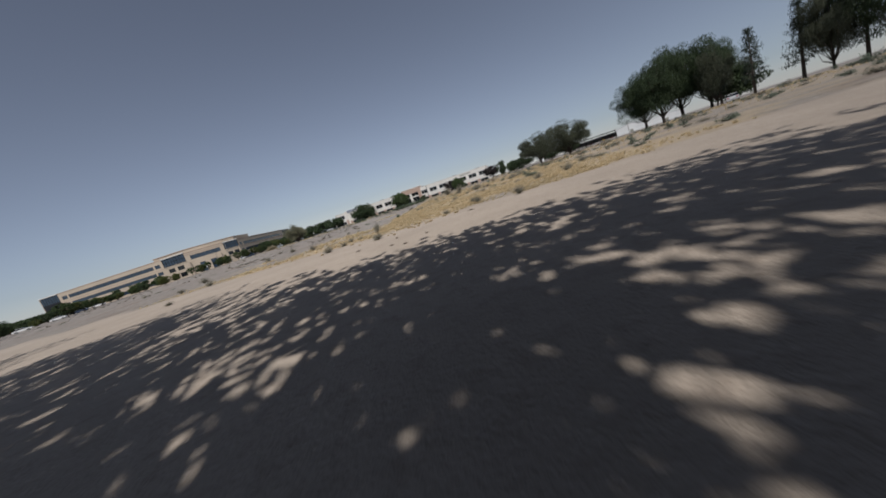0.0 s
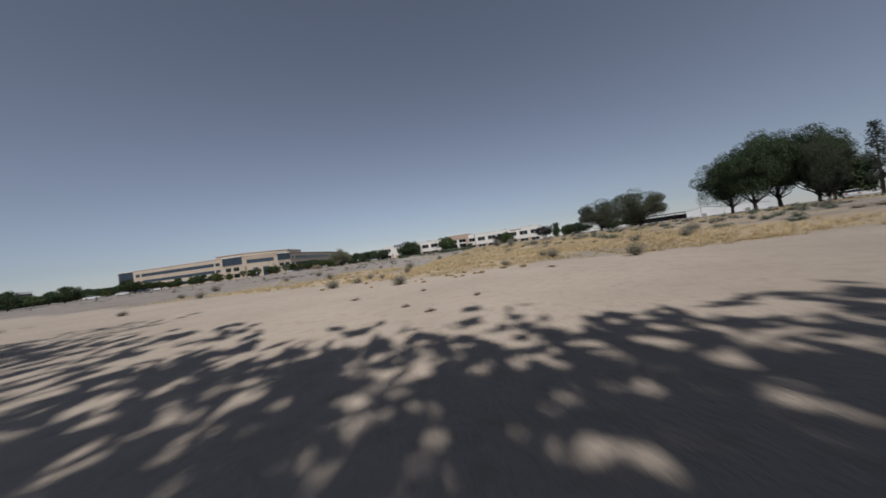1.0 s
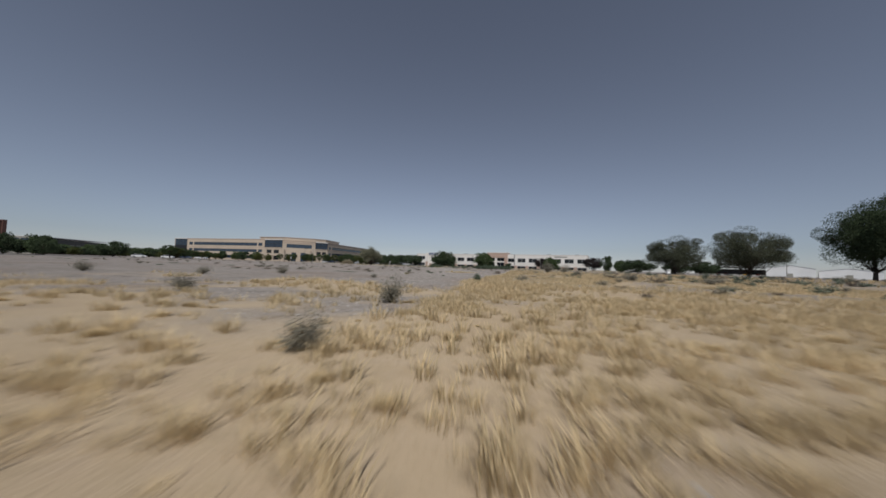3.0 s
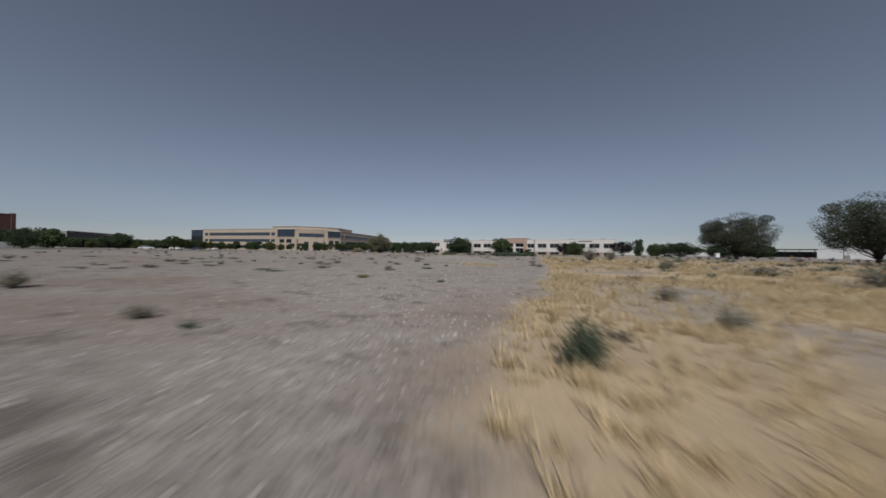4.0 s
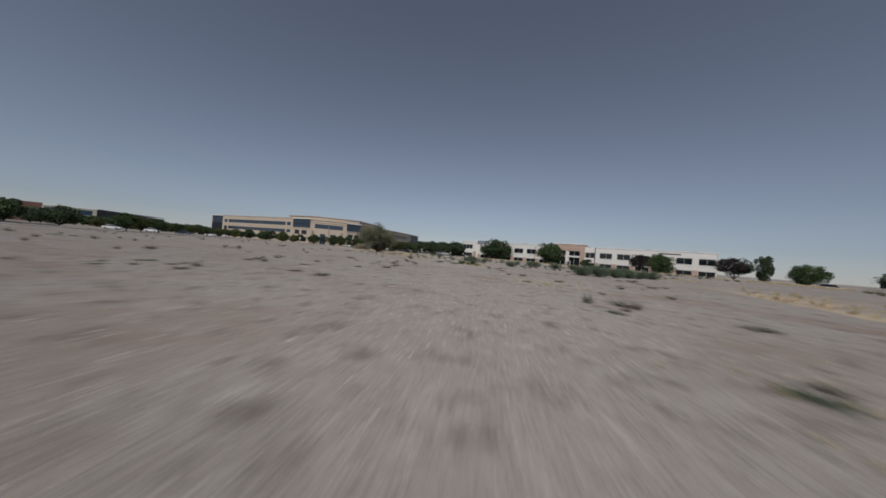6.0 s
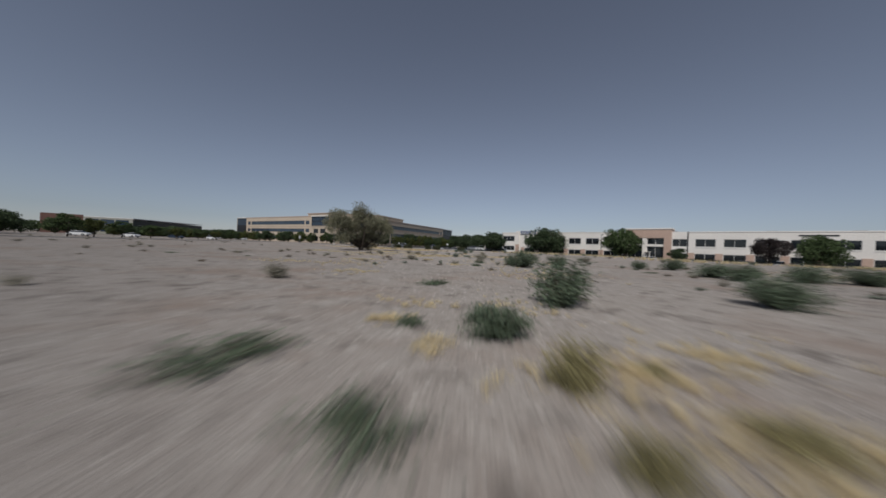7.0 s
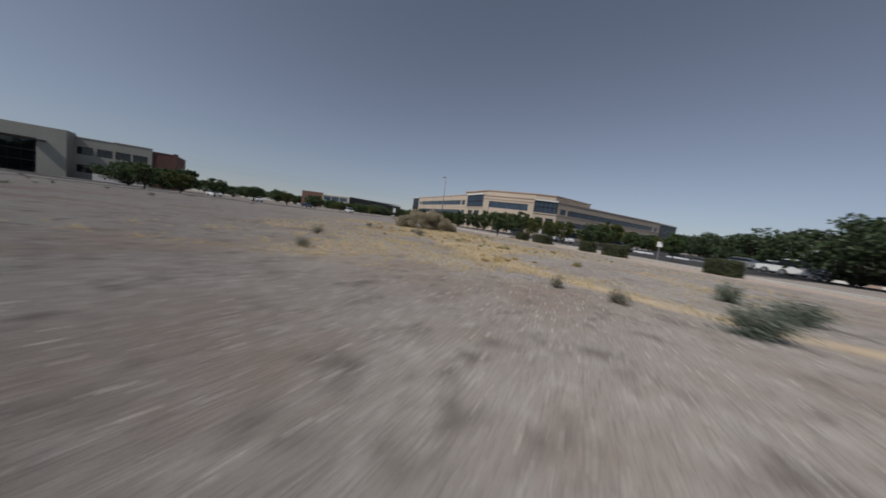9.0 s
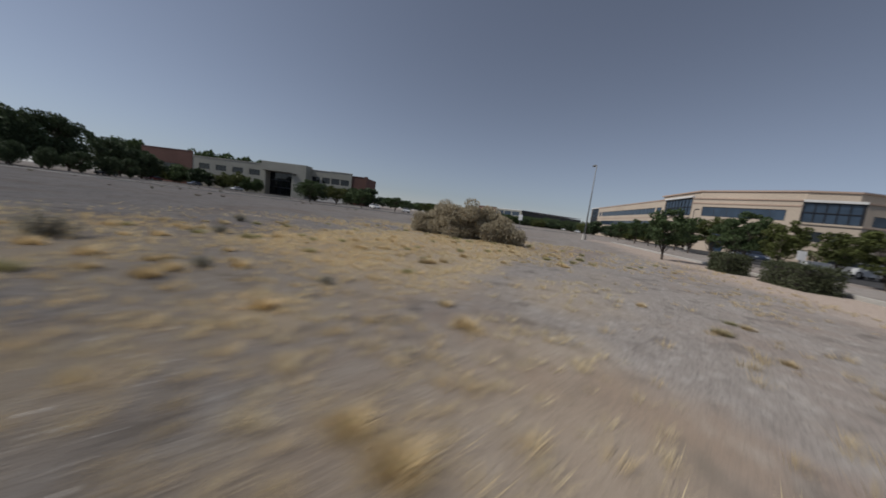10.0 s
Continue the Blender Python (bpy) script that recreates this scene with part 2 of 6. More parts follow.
def zones(x, y):
    """Shares of dry grass litter and of bare sand at a place (the rest is gravelly earth)."""
    s = np.clip((y + 194.6 - 0.5 * fbm(x, y, 0.9)) / 0.8, 0, 1)           # sand up to here
    sand = 1 - s
    right = np.clip((x - edge_x(y)) / 0.3, 0, 1) * np.clip(0.8 + (y + 193) / 10, 0.75, 1) * np.clip((-118 - y) / 20, 0, 1) * np.maximum(np.clip(fbm(x, y, 1.1) * 1.3 + 0.85, 0.2, 1), np.clip(1.2 - (x - edge_x(y)) / 2.0, 0, 1))
    front = np.clip((-186.6 + 0.5 * fbm(x, y, 0.7) - y) / 0.7, 0, 1) * np.clip((x - 36 + 1.5 * fbm(x, y, 1.1)) / 4.0, 0, 1) * np.clip(fbm(x, y, 2.1) * 1.4 + 0.5 + 0.35 * np.clip((x - 45) / 3, 0, 1), 0, 0.95)
    grass = np.maximum(right, front) * s
    far = np.clip((x - 58) / 10, 0, 1) * 0.5
    late = np.clip(fbm(x, y, 1.5) * 1.7 + 0.6, 0, 1) * np.clip((-25.5 - x) / 3, 0, 1) * np.clip((x + 62) / 4, 0, 1) * np.clip((y + 99) / 5, 0, 1) * np.clip((-81.0 + 0.12 * (x + 45) - y) / 2, 0, 1)
    late = late * bare(x, y)
    foot = np.interp(x, (-53, -29.8, -25.3, -22), (-92, -89.5, -87.1, -85.5)) + 0.3 * fbm(x, y, 2.4)
    wide = np.interp(x, (-45, -36, -33, -22), (7.4, 5.4, 2.0, 1.4))
    spots = sum(np.exp(-((x - a) ** 2 + (y - b) ** 2) / r ** 2) for a, b, r in ((39.0, -168.6, 0.9), (-7.3, -107.9, 0.8), (-8.2, -109.4, 0.7), (-18, -104, 1.6), (-21, -106, 1.4), (-5, -100, 1.8)))
    straw = np.clip((y - foot) / 0.4, 0, 1) * np.clip((foot + wide - y) / 0.8, 0, 1) * np.clip((x + 56) / 4, 0, 1) * np.clip((-22.5 - x) / 1.5, 0, 1) * np.clip(fbm(x, y, 2.2) * 1.2 + 0.9, 0.7, 1)
    open_left = np.clip((x + 43.0) / 2.0, 0, 1) * np.clip((-37.0 - x) / 2.0, 0, 1)       # thin patches only
    straw = straw * (1 - open_left * np.clip(0.75 - 1.2 * fbm(x, y, 1.8), 0.1, 0.95))
    return np.clip(grass * (1 - far) * 0.85 + np.maximum(late * 0.30, straw * 0.92) + 0.6 * spots, 0, 1), sand


def bare(x, y):
    """0 on the open gravel where the flight drops beside the straw, 1 elsewhere."""
    k = np.clip((np.hypot((x + 31.2) / 3.5, (y + 85.3) / 2.5) - 0.8 + 0.2 * fbm(x, y, 2.0)) * 3, 0, 1)
    return np.maximum(k * np.clip((-26.0 - x) / 2.0, 0, 1), 0.04)


def axis(a, b, step, lo, hi):
    """Grid lines: even between a and b, then ever wider apart out to the horizon."""
    inner = list(np.arange(a, b + step / 2, step))
    out, d, v = [], step, b
    while v < hi:
        d *= 1.35
        v += d
        out.append(v)
    low, d, v = [], step, a
    while v > lo:
        d *= 1.35
        v -= d
        low.append(v)
    return np.array(low[::-1] + inner + out)


gx, gy = axis(-70, 72, 0.4, -2600, 2600), axis(-206, -70, 0.4, -2600, 2600)
X, Y = np.meshgrid(gx, gy)
Z = ground_z(X, Y)
Z = np.where(np.hypot(X, Y + 100) > 420, -0.6, Z)
nx, ny = len(gx), len(gy)
idx = np.arange(nx * ny).reshape(ny, nx)
gfaces = np.stack([idx[:-1, :-1], idx[:-1, 1:], idx[1:, 1:], idx[1:, :-1]], -1).reshape(-1, 4)


def ground_material():
    m = bpy.data.materials.new("dry_lot_earth")
    m.use_nodes = True
    n, l = m.node_tree.nodes, m.node_tree.links
    b = n["Principled BSDF"]
    b.inputs["Roughness"].default_value, b.inputs["Specular IOR Level"].default_value = 0.95, 0.15
    b.inputs["Diffuse Roughness"].default_value = 1.0     # loose grains shade one another
    geo = n.new("ShaderNodeNewGeometry")

    def noise_tex(scale, detail=4, rough=0.6):
        t = n.new("ShaderNodeTexNoise")
        t.inputs["Scale"].default_value, t.inputs["Detail"].default_value, t.inputs["Roughness"].default_value = scale, detail, rough
        l.new(geo.outputs["Position"], t.inputs["Vector"])
        return t

    def mix(fac, a, c):
        k = n.new("ShaderNodeMix")
        k.data_type = "RGBA"
        for sock, v in ((k.inputs[0], fac), (k.inputs[6], a), (k.inputs[7], c)):
            if isinstance(v, (tuple, float)):
                sock.default_value = (*v, 1) if isinstance(v, tuple) else v
            else:
                l.new(v, sock)
        return k.outputs[2]

    def band(src, lo, hi):
        k = n.new("ShaderNodeMapRange")
        k.inputs["From Min"].default_value, k.inputs["From Max"].default_value = lo, hi
        l.new(src, k.inputs["Value"])
        return k.outputs["Result"]

    wide, mid, fine, grit = noise_tex(0.06, 5), noise_tex(0.55, 5), noise_tex(6.0, 4, 0.7), noise_tex(38.0, 2)
    at_grass, at_sand, at_pink = n.new("ShaderNodeAttribute"), n.new("ShaderNodeAttribute"), n.new("ShaderNodeAttribute")
    at_grass.attribute_name, at_sand.attribute_name, at_pink.attribute_name = "grass", "sand", "pink"
    gravel = mix(band(mid.outputs["Fac"], 0.3, 0.7), (0.200, 0.178, 0.162), (0.304, 0.272, 0.248))
    gravel = mix(band(wide.outputs["Fac"], 0.35, 0.65), gravel, (0.288, 0.258, 0.234))
    gravel = mix(band(fine.outputs["Fac"], 0.5, 0.66), gravel, (0.368, 0.340, 0.312))
    gravel = mix(band(noise_tex(0.21, 6, 0.65).outputs["Fac"], 0.5, 0.66), gravel, (0.240, 0.188, 0.156))
    gravel = mix(band(noise_tex(1.7, 6, 0.7).outputs["Fac"], 0.53, 0.64), gravel, (0.152, 0.132, 0.118))
    gravel = mix(band(noise_tex(0.9, 6, 0.75).outputs["Fac"], 0.56, 0.74), gravel, (0.368, 0.340, 0.312))
    gravel = mix(at_pink.outputs["Fac"], gravel, mix(band(fine.outputs["Fac"], 0.35, 0.65), (0.370, 0.295, 0.242), (0.440, 0.361, 0.304)))
    gravel = mix(band(grit.outputs["Fac"], 0.54, 0.66), gravel, (0.136, 0.122, 0.110))
    sand = mix(band(mid.outputs["Fac"], 0.3, 0.7), (0.372, 0.315, 0.266), (0.440, 0.374, 0.316))
    sand = mix(band(fine.outputs["Fac"], 0.5, 0.75), sand, (0.330, 0.272, 0.224))
    straw = mix(band(fine.outputs["Fac"], 0.35, 0.65), (0.56, 0.43, 0.27), (0.42, 0.33, 0.215))
    k1 = n.new("ShaderNodeMath")
    k1.operation = "MULTIPLY_ADD"
    l.new(band(fine.outputs["Fac"], 0.3, 0.6), k1.inputs[0])
    k1.inputs[1].default_value = 0.4
    k1.inputs[2].default_value = 0.6
    k2 = n.new("ShaderNodeMath")
    k2.operation = "MULTIPLY"
    l.new(k1.outputs[0], k2.inputs[0])
    l.new(at_grass.outputs["Fac"], k2.inputs[1])
    col = mix(k2.outputs[0], mix(at_sand.outputs["Fac"], gravel, sand), straw)
    l.new(col, b.inputs["Base Color"])
    h = n.new("ShaderNodeMath")
    h.operation = "MULTIPLY_ADD"
    l.new(fine.outputs["Fac"], h.inputs[0])
    h.inputs[1].default_value = 1.5
    l.new(grit.outputs["Fac"], h.inputs[2])
    bp = n.new("ShaderNodeBump")
    bp.inputs["Strength"].default_value, bp.inputs["Distance"].default_value = 0.55, 0.03
    l.new(h.outputs[0], bp.inputs["Height"])
    l.new(bp.outputs["Normal"], b.inputs["Normal"])
    return m


ground = sheet("ground", np.stack([X, Y, Z], -1).reshape(-1, 3), gfaces, ground_material(), smooth=True)
zg, zs = zones(X, Y)
off_kerb = np.interp(X, (-92, -62, -30), (-78.0, -74.4, -70.6)) - Y
zp = np.clip((4.6 + 0.9 * fbm(X, Y, 0.9) - off_kerb) / 1.6, 0, 1) * np.clip((off_kerb + 1) / 0.5, 0, 1) * np.clip((X + 95) / 5, 0, 1) * np.clip((-22 - X) / 6, 0, 1)
for key, val in (("grass", zg), ("sand", zs), ("pink", zp)):
    at = ground.data.attributes.new(key, "FLOAT", "POINT")
    at.data.foreach_set("value", val.astype(np.float32).ravel())
tagged(ground, "dry vacant lot of bare sand, gravelly earth and straw", "ground", kind="structure")


def strip(name, pts, width, lift, mat, label, step=3.0):
    """A paved band along a line, laid on the ground."""
    pts = [Vector(p) for p in pts]
    rows = []
    for a, b in zip(pts, pts[1:]):
        k = max(2, int((b - a).length / step))
        side = Vector((-(b - a).y, (b - a).x)).normalized() * width / 2
        for i in range(k + 1):
            c = a.lerp(b, i / k)
            rows.append([c + side * f for f in (-1, -0.33, 0.33, 1)])
    v = np.array([[p.x, p.y, 0] for r in rows for p in r])
    v[:, 2] = ground_z(v[:, 0], v[:, 1]) + lift
    f = [[4 * i + j, 4 * i + j + 1, 4 * i + j + 5, 4 * i + j + 4] for i in range(len(rows) - 1) for j in range(3)]
    return tagged(sheet(name, v, f, mat), label, name, kind="structure")


def patch(name, x0, x1, y0, y1, lift, mat, label, step=4.0):
    """A paved area laid on the ground."""
    xs, ys = np.linspace(x0, x1, max(2, int((x1 - x0) / step))), np.linspace(y0, y1, max(2, int((y1 - y0) / step)))
    A, B = np.meshgrid(xs, ys)
    C = ground_z(A, B) + lift
    i = np.arange(A.size).reshape(A.shape)
    f = np.stack([i[:-1, :-1], i[:-1, 1:], i[1:, 1:], i[1:, :-1]], -1).reshape(-1, 4)
    return tagged(sheet(name, np.stack([A, B, C], -1).reshape(-1, 3), f, mat), label, name.split("_")[0], kind="structure")


def kerb(pts, label="pale concrete kerb along the paved lot"):
    """A kerb of cast lengths with real height, end to end."""
    root = tagged(new("kerb"), label, "kerb", kind="structure")
    for a, b in zip(pts, pts[1:]):
        a, b = Vector(a), Vector(b)
        k = max(1, int((b - a).length / 6.0))
        for i in range(k):
            p, q = a.lerp(b, i / k), a.lerp(b, (i + 1) / k)
            d = (q - p).length
            piece = part("kerb_stone", boxed(0, d - 0.02, -0.09, 0.09, -0.25, 0.15, bevel=0.02), CONCRETE, root)
            piece.matrix_basis = Matrix.Translation((p.x, p.y, float(ground_z(p.x, p.y)))) @ Matrix.Rotation(math.atan2((q - p).y, (q - p).x), 4, "Z")
    return root


patch("lot_by_the_tan_offices", -230, -40, -66, 95, 0.025, ASPHALT, "worn asphalt car park in front of the tan offices")
patch("lot_by_the_white_offices", -37, 90, -36, -1, 0.03, ASPHALT, "asphalt car park along the white offices")
strip("road", [(-48, -196), (-54, -178), (-64, -154), (-73, -140), (-94, -123), (-117, -102), (-142, -85)], 8.0, 0.02, ASPHALT, "narrow asphalt drive beside the grey offices")
patch("lot_by_the_grey_offices", -150, -91, -245, -152, 0.016, ASPHALT, "asphalt car park of the grey offices")
kerb([(-92, -78.0), (-62, -74.4), (-30, -70.6)])
kerb([(-44, -194), (-50, -176), (-60, -151.5), (-70, -136.5), (-91, -119.5), (-114, -98.5)])
kerb([(-36, -38), (60, -37)])

# ---- buildings ----


def facade(house, a, b, z0, z1, openings, mat, glass, thick=0.35, mull=1.8, frame_mat=None, skip_wall=False):
    """A wall from a to b (seen with a on its left from outside) with real openings; each gets a framed, glazed window.
    openings: (from, to, sill, head) in metres along and up."""
    a, b = Vector(a), Vector(b)
    L = (b - a).length
    m = Matrix.Translation((a.x, a.y, 0)) @ Matrix.Rotation(math.atan2((b - a).y, (b - a).x), 4, "Z")
    us = sorted({0.0, L, *[o[0] for o in openings], *[o[1] for o in openings]})
    zs = sorted({z0, z1, *[o[2] for o in openings], *[o[3] for o in openings]})
    bm = bmesh.new()
    for u0, u1 in zip(us, us[1:]):
        run = None
        for w0, w1 in zip(zs, zs[1:]):
            hole = any(o[0] <= (u0 + u1) / 2 <= o[1] and o[2] <= (w0 + w1) / 2 <= o[3] for o in openings)
            if hole:
                if run:
                    box(bm, u0, u1, 0, thick, *run)
                run = None
            else:
                run = (run[0], w1) if run else (w0, w1)
        if run:
            box(bm, u0, u1, 0, thick, *run)
    bmesh.ops.remove_doubles(bm, verts=bm.verts, dist=0.001)
    w = part("wall", bm, mat, house)
    w.matrix_basis = m
    for o in openings:
        fm = bmesh.new()
        for u0, u1, w0, w1 in ((o[0], o[1], o[2], o[2] + 0.09), (o[0], o[1], o[3] - 0.09, o[3]), (o[0], o[0] + 0.09, o[2] + 0.09, o[3] - 0.09), (o[1] - 0.09, o[1], o[2] + 0.09, o[3] - 0.09)):
            box(fm, u0, u1, 0.12, 0.24, w0, w1)
        k = max(1, round((o[1] - o[0]) / mull))
        for i in range(1, k):
            u = o[0] + (o[1] - o[0]) * i / k
            box(fm, u - 0.04, u + 0.04, 0.13, 0.22, o[2] + 0.09, o[3] - 0.09)
        fr = part("window", fm, frame_mat or DARK_TRIM, house)
        fr.matrix_basis = m
        for i in range(k):
            u0, u1 = o[0] + (o[1] - o[0]) * i / k, o[0] + (o[1] - o[0]) * (i + 1) / k
            part("pane", boxed(u0 + 0.05, u1 - 0.05, 0.17, 0.19, o[2] + 0.07, o[3] - 0.07), glass, fr)
    return w


def slab(house, name, outline, z0, z1, mat, label=""):
    """A flat prism over an outline."""
    bm = bmesh.new()
    lo = [bm.verts.new((x, y, z0)) for x, y in outline]
    hi = [bm.verts.new((x, y, z1)) for x, y in outline]
    k = len(lo)
    bm.faces.new(lo[::-1])
    bm.faces.new(hi)
    for i in range(k):
        bm.faces.new((lo[i], lo[(i + 1) % k], hi[(i + 1) % k], hi[i]))
    bmesh.ops.recalc_face_normals(bm, faces=bm.faces)
    return part(name, bm, mat, house, label)


def band_on(house, name, a, b, z0, z1, out, mat, back=0.02):
    """A proud course along a wall."""
    a, b = Vector(a), Vector(b)
    p = part(name, boxed(0, (b - a).length, -out, back, z0, z1, bevel=0.02), mat, house)
    p.matrix_basis = Matrix.Translation((a.x, a.y, 0)) @ Matrix.Rotation(math.atan2((b - a).y, (b - a).x), 4, "Z")
    return p


# White two-storey offices.
G0 = -1.3
white_offices = empty("white_office_building", Matrix(), "long two-storey white stucco office building with tan piers and dark windows", "office building")
pitch, first = 6.95, 1.75
ops = []
for k in range(-9, 6):
    u = first + pitch * k
    if -19.5 < u < 0.3 or u < -62:
        continue
    ops += [(u + 73.5, u + 5.05 + 73.5, 3.95, 6.45), (u + 73.5, u + 5.05 + 73.5, -0.75, 1.65)]
ops += [(-4.35 + 73.5, -0.35 + 73.5, 3.9, 6.4), (-4.35 + 73.5, -0.35 + 73.5, -0.9, 1.7), (-73.1 + 73.5, -66.4 + 73.5, 4.6, 7.2), (-72.8 + 73.5, -66.4 + 73.5, 0.2, 2.4)]
ops += [(-17.6 + 73.5, -13.0 + 73.5, 4.4, 6.6), (-17.6 + 73.5, -13.0 + 73.5, G0 + 0.25, 3.6), (-11.6 + 73.5, -6.7 + 73.5, 4.4, 6.6), (-11.6 + 73.5, -6.7 + 73.5, G0 + 0.02, 3.7)]
facade(white_offices, (-73.5, 0), (42.0, 0), G0 - 0.5, 8.9, ops, WHITE, GLASS, mull=2.5, frame_mat=TRIM)
facade(white_offices, (42.0, 0), (42.0, 26), G0 - 0.5, 8.9, [(3, 8, 3.95, 6.45), (11, 16, 3.95, 6.45)], WHITE, GLASS, mull=2.5, frame_mat=TRIM)
facade(white_offices, (-73.5, 26), (-73.5, 0), G0 - 0.5, 8.9, [(6, 11, 3.95, 6.45), (15, 20, 3.95, 6.45)], WHITE, GLASS, mull=2.5, frame_mat=TRIM)
facade(white_offices, (42.0, 26), (-73.5, 26), G0 - 0.5, 8.9, [], WHITE, GLASS)
slab(white_offices, "roof", [(-73.1, 0.36), (41.6, 0.36), (41.6, 25.6), (-73.1, 25.6)], 8.2, 8.5, ROOFING)
slab(white_offices, "floor", [(-73.1, 0.36), (41.6, 0.36), (41.6, 25.6), (-73.1, 25.6)], 2.4, 2.7, CONCRETE)
slab(white_offices, "core", [(-72.6, 4.0), (41.1, 4.0), (41.1, 4.3), (-72.6, 4.3)], G0, 8.2, GREY_STUCCO)
band_on(white_offices, "cornice", (-73.5, 0), (-18.5, 0), 8.62, 8.95, 0.12, WHITE)
band_on(white_offices, "cornice", (0.2, 0), (42.0, 0), 8.62, 8.95, 0.12, WHITE)
# tan raised entrance block
bm = boxed(-18.4, -11.75, -0.55, -0.004, 6.75, 9.75)
box(bm, -11.75, -6.6, -0.55, -0.004, 6.75, 9.75)
box(bm, -6.6, -4.5, -0.55, -0.004, G0 - 0.4, 9.75)
box(bm, -18.4, -17.7, -0.55, -0.004, G0 - 0.4, 6.75)
bmesh.ops.remove_doubles(bm, verts=bm.verts, dist=0.001)
part("entrance_block", bm, PINK, white_offices, "raised tan entrance block")
part("entrance_top", boxed(-18.6, -4.3, -0.75, 5.0, 9.75, 10.2, bevel=0.04), WHITE, white_offices)
part("entrance_top_back", boxed(-18.4, -4.5, 0.4, 5.0, 8.5, 9.75), PINK, white_offices)
for x0, x1 in ((-13.0, -11.6),):
    part("entrance_pier", boxed(x0, x1, -0.45, -0.004, G0 - 0.3, 6.75), WHITE, white_offices)
part("entrance_lintel", boxed(-17.7, -6.6, -0.4, -0.004, 3.72, 4.3), WHITE, white_offices)
part("entrance_canopy", boxed(-12.2, -10.4, -1.6, -0.004, 1.6, 1.8, bevel=0.03), WHITE, white_offices)
for x in (-12.1, -10.5):
    part("canopy_post", boxed(x - 0.1, x + 0.1, -1.5, -1.3, G0, 1.6), WHITE, white_offices)
# narrow dark strip up the full wall, slightly proud of it
part("downpipe_recess", boxed(-0.32, 0.02, -0.06, -0.004, G0, 8.9), DARK_TRIM, white_offices)
for k in range(-9, 6):
    u = first + pitch * k
    if -19.5 < u < 0.3 or u < -62:
        continue
    part("base_pier", boxed(u - 1.85, u - 0.06, -0.14, -0.004, G0 - 0.3, 1.9), PINK, white_offices, "tan pier base")
    part("spandrel_ledge", boxed(u, u + 5.05, -0.1, -0.004, 3.7, 3.92), TRIM, white_offices)
# corner tower with a sign panel
part("tower", boxed(-65.2, -63.6, -0.7, -0.004, G0 - 0.4, 9.5, bevel=0.03), WHITE, white_offices)
part("tower_base", boxed(-65.35, -63.45, -0.85, -0.704, G0 - 0.4, 3.2), PINK, white_offices)
sign = part("sign_panel", boxed(-63.2, -54.5, -0.35, -0.12, 8.0, 9.7, bevel=0.02), WHITE, white_offices, "raised sign board on the parapet")
for u, w in ((-62.9, 1.0), (-61.7, 1.0), (-60.5, 1.1), (-59.2, 0.5), (-58.5, 1.1), (-57.2, 1.0), (-56.0, 1.1)):
    part("sign_bar", boxed(u, u + w, -0.42, -0.352, 8.75, 9.55), BLUE_SIGN, sign)
for u, w in ((-62.9, 1.9), (-60.7, 2.4), (-58.0, 1.2), (-56.5, 1.6)):
    part("sign_bar", boxed(u, u + w, -0.42, -0.352, 8.12, 8.5), BLUE_SIGN, sign)
for k in (-6, -4, -2, 1, 3):
    u = 18.0 + 8.2 * (k - 1)
    part("rooftop_unit", boxed(u, u + 2.4, 9, 12, 8.5, 9.6, bevel=0.05), STEEL, white_offices)
part("wall_sign", boxed(24.0, 31.0, -0.08, -0.004, 7.5, 7.9), DARK_TRIM, white_offices)


# Tan three-storey offices with two glazed corner bays.
T = [(-250.0, -78.3), (-238.0, -75.0), (-167.5, -57.5), (-152.7, -53.8), (-140.4, -35.8), (-137.6, -26.8), (-164.0, 48.0), (-172.0, 67.0)]
tan_offices = empty("tan_office_building", Matrix(), "three-storey tan precast office building with ribbon windows and a raised centre", "office building")


def ribbon(length, ends, sills, gap=1.1, first_small=3.6):
    """Ribbon windows: one small window at each end and a long band between them."""
    o = []
    for z0, z1 in sills:
        o += [(ends, ends + first_small, z0, z1), (ends + first_small + gap, length - ends - first_small - gap, z0, z1), (length - ends - first_small, length - ends, z0, z1)]
    return o


LEV = ((10.7, 13.0), (6.1, 8.2), (1.4, 3.6))


def glazed(house, a, b, z0, z1, rows):
    """A glazed bay: panes in a dark frame between pale cornices."""
    a, b = Vector(a), Vector(b)
    L = (b - a).length
    n = max(2, round(L / 1.9))
    facade(house, a, b, z0, z1, [(0.35 + (L - 0.7) * i / n + 0.03, 0.35 + (L - 0.7) * (i + 1) / n - 0.03, zz0, zz1) for i in range(n) for zz0, zz1 in rows], DARK_TRIM, BLUE_GLASS, mull=9)


glazed(tan_offices, T[0], T[1], -0.3, 15.3, ((10.3, 15.0),))
facade(tan_offices, T[1], T[2], -0.3, 15.6, ribbon((Vector(T[2]) - Vector(T[1])).length, 2.0, LEV), BEIGE, BLUE_GLASS, mull=3.2)
glazed(tan_offices, T[2], T[3], 9.8, 15.2, ((10.0, 12.4), (12.5, 14.9)))
facade(tan_offices, T[2], T[3], -0.3, 9.8, [(2.0, 6.2, 5.6, 8.2), (8.0, 12.5, 5.6, 8.2), (2.0, 6.2, 1.0, 3.8), (8.0, 12.5, 1.0, 3.8)], BEIGE, GLASS, mull=2.1)
facade(tan_offices, T[3], T[4], -0.3, 15.0, [(2.6, 19.4, 9.9, 12.6), (6.0, 9.0, 0.2, 6.6), (12.0, 15.5, 0.2, 6.6)], BEIGE, BLUE_GLASS, mull=2.8)
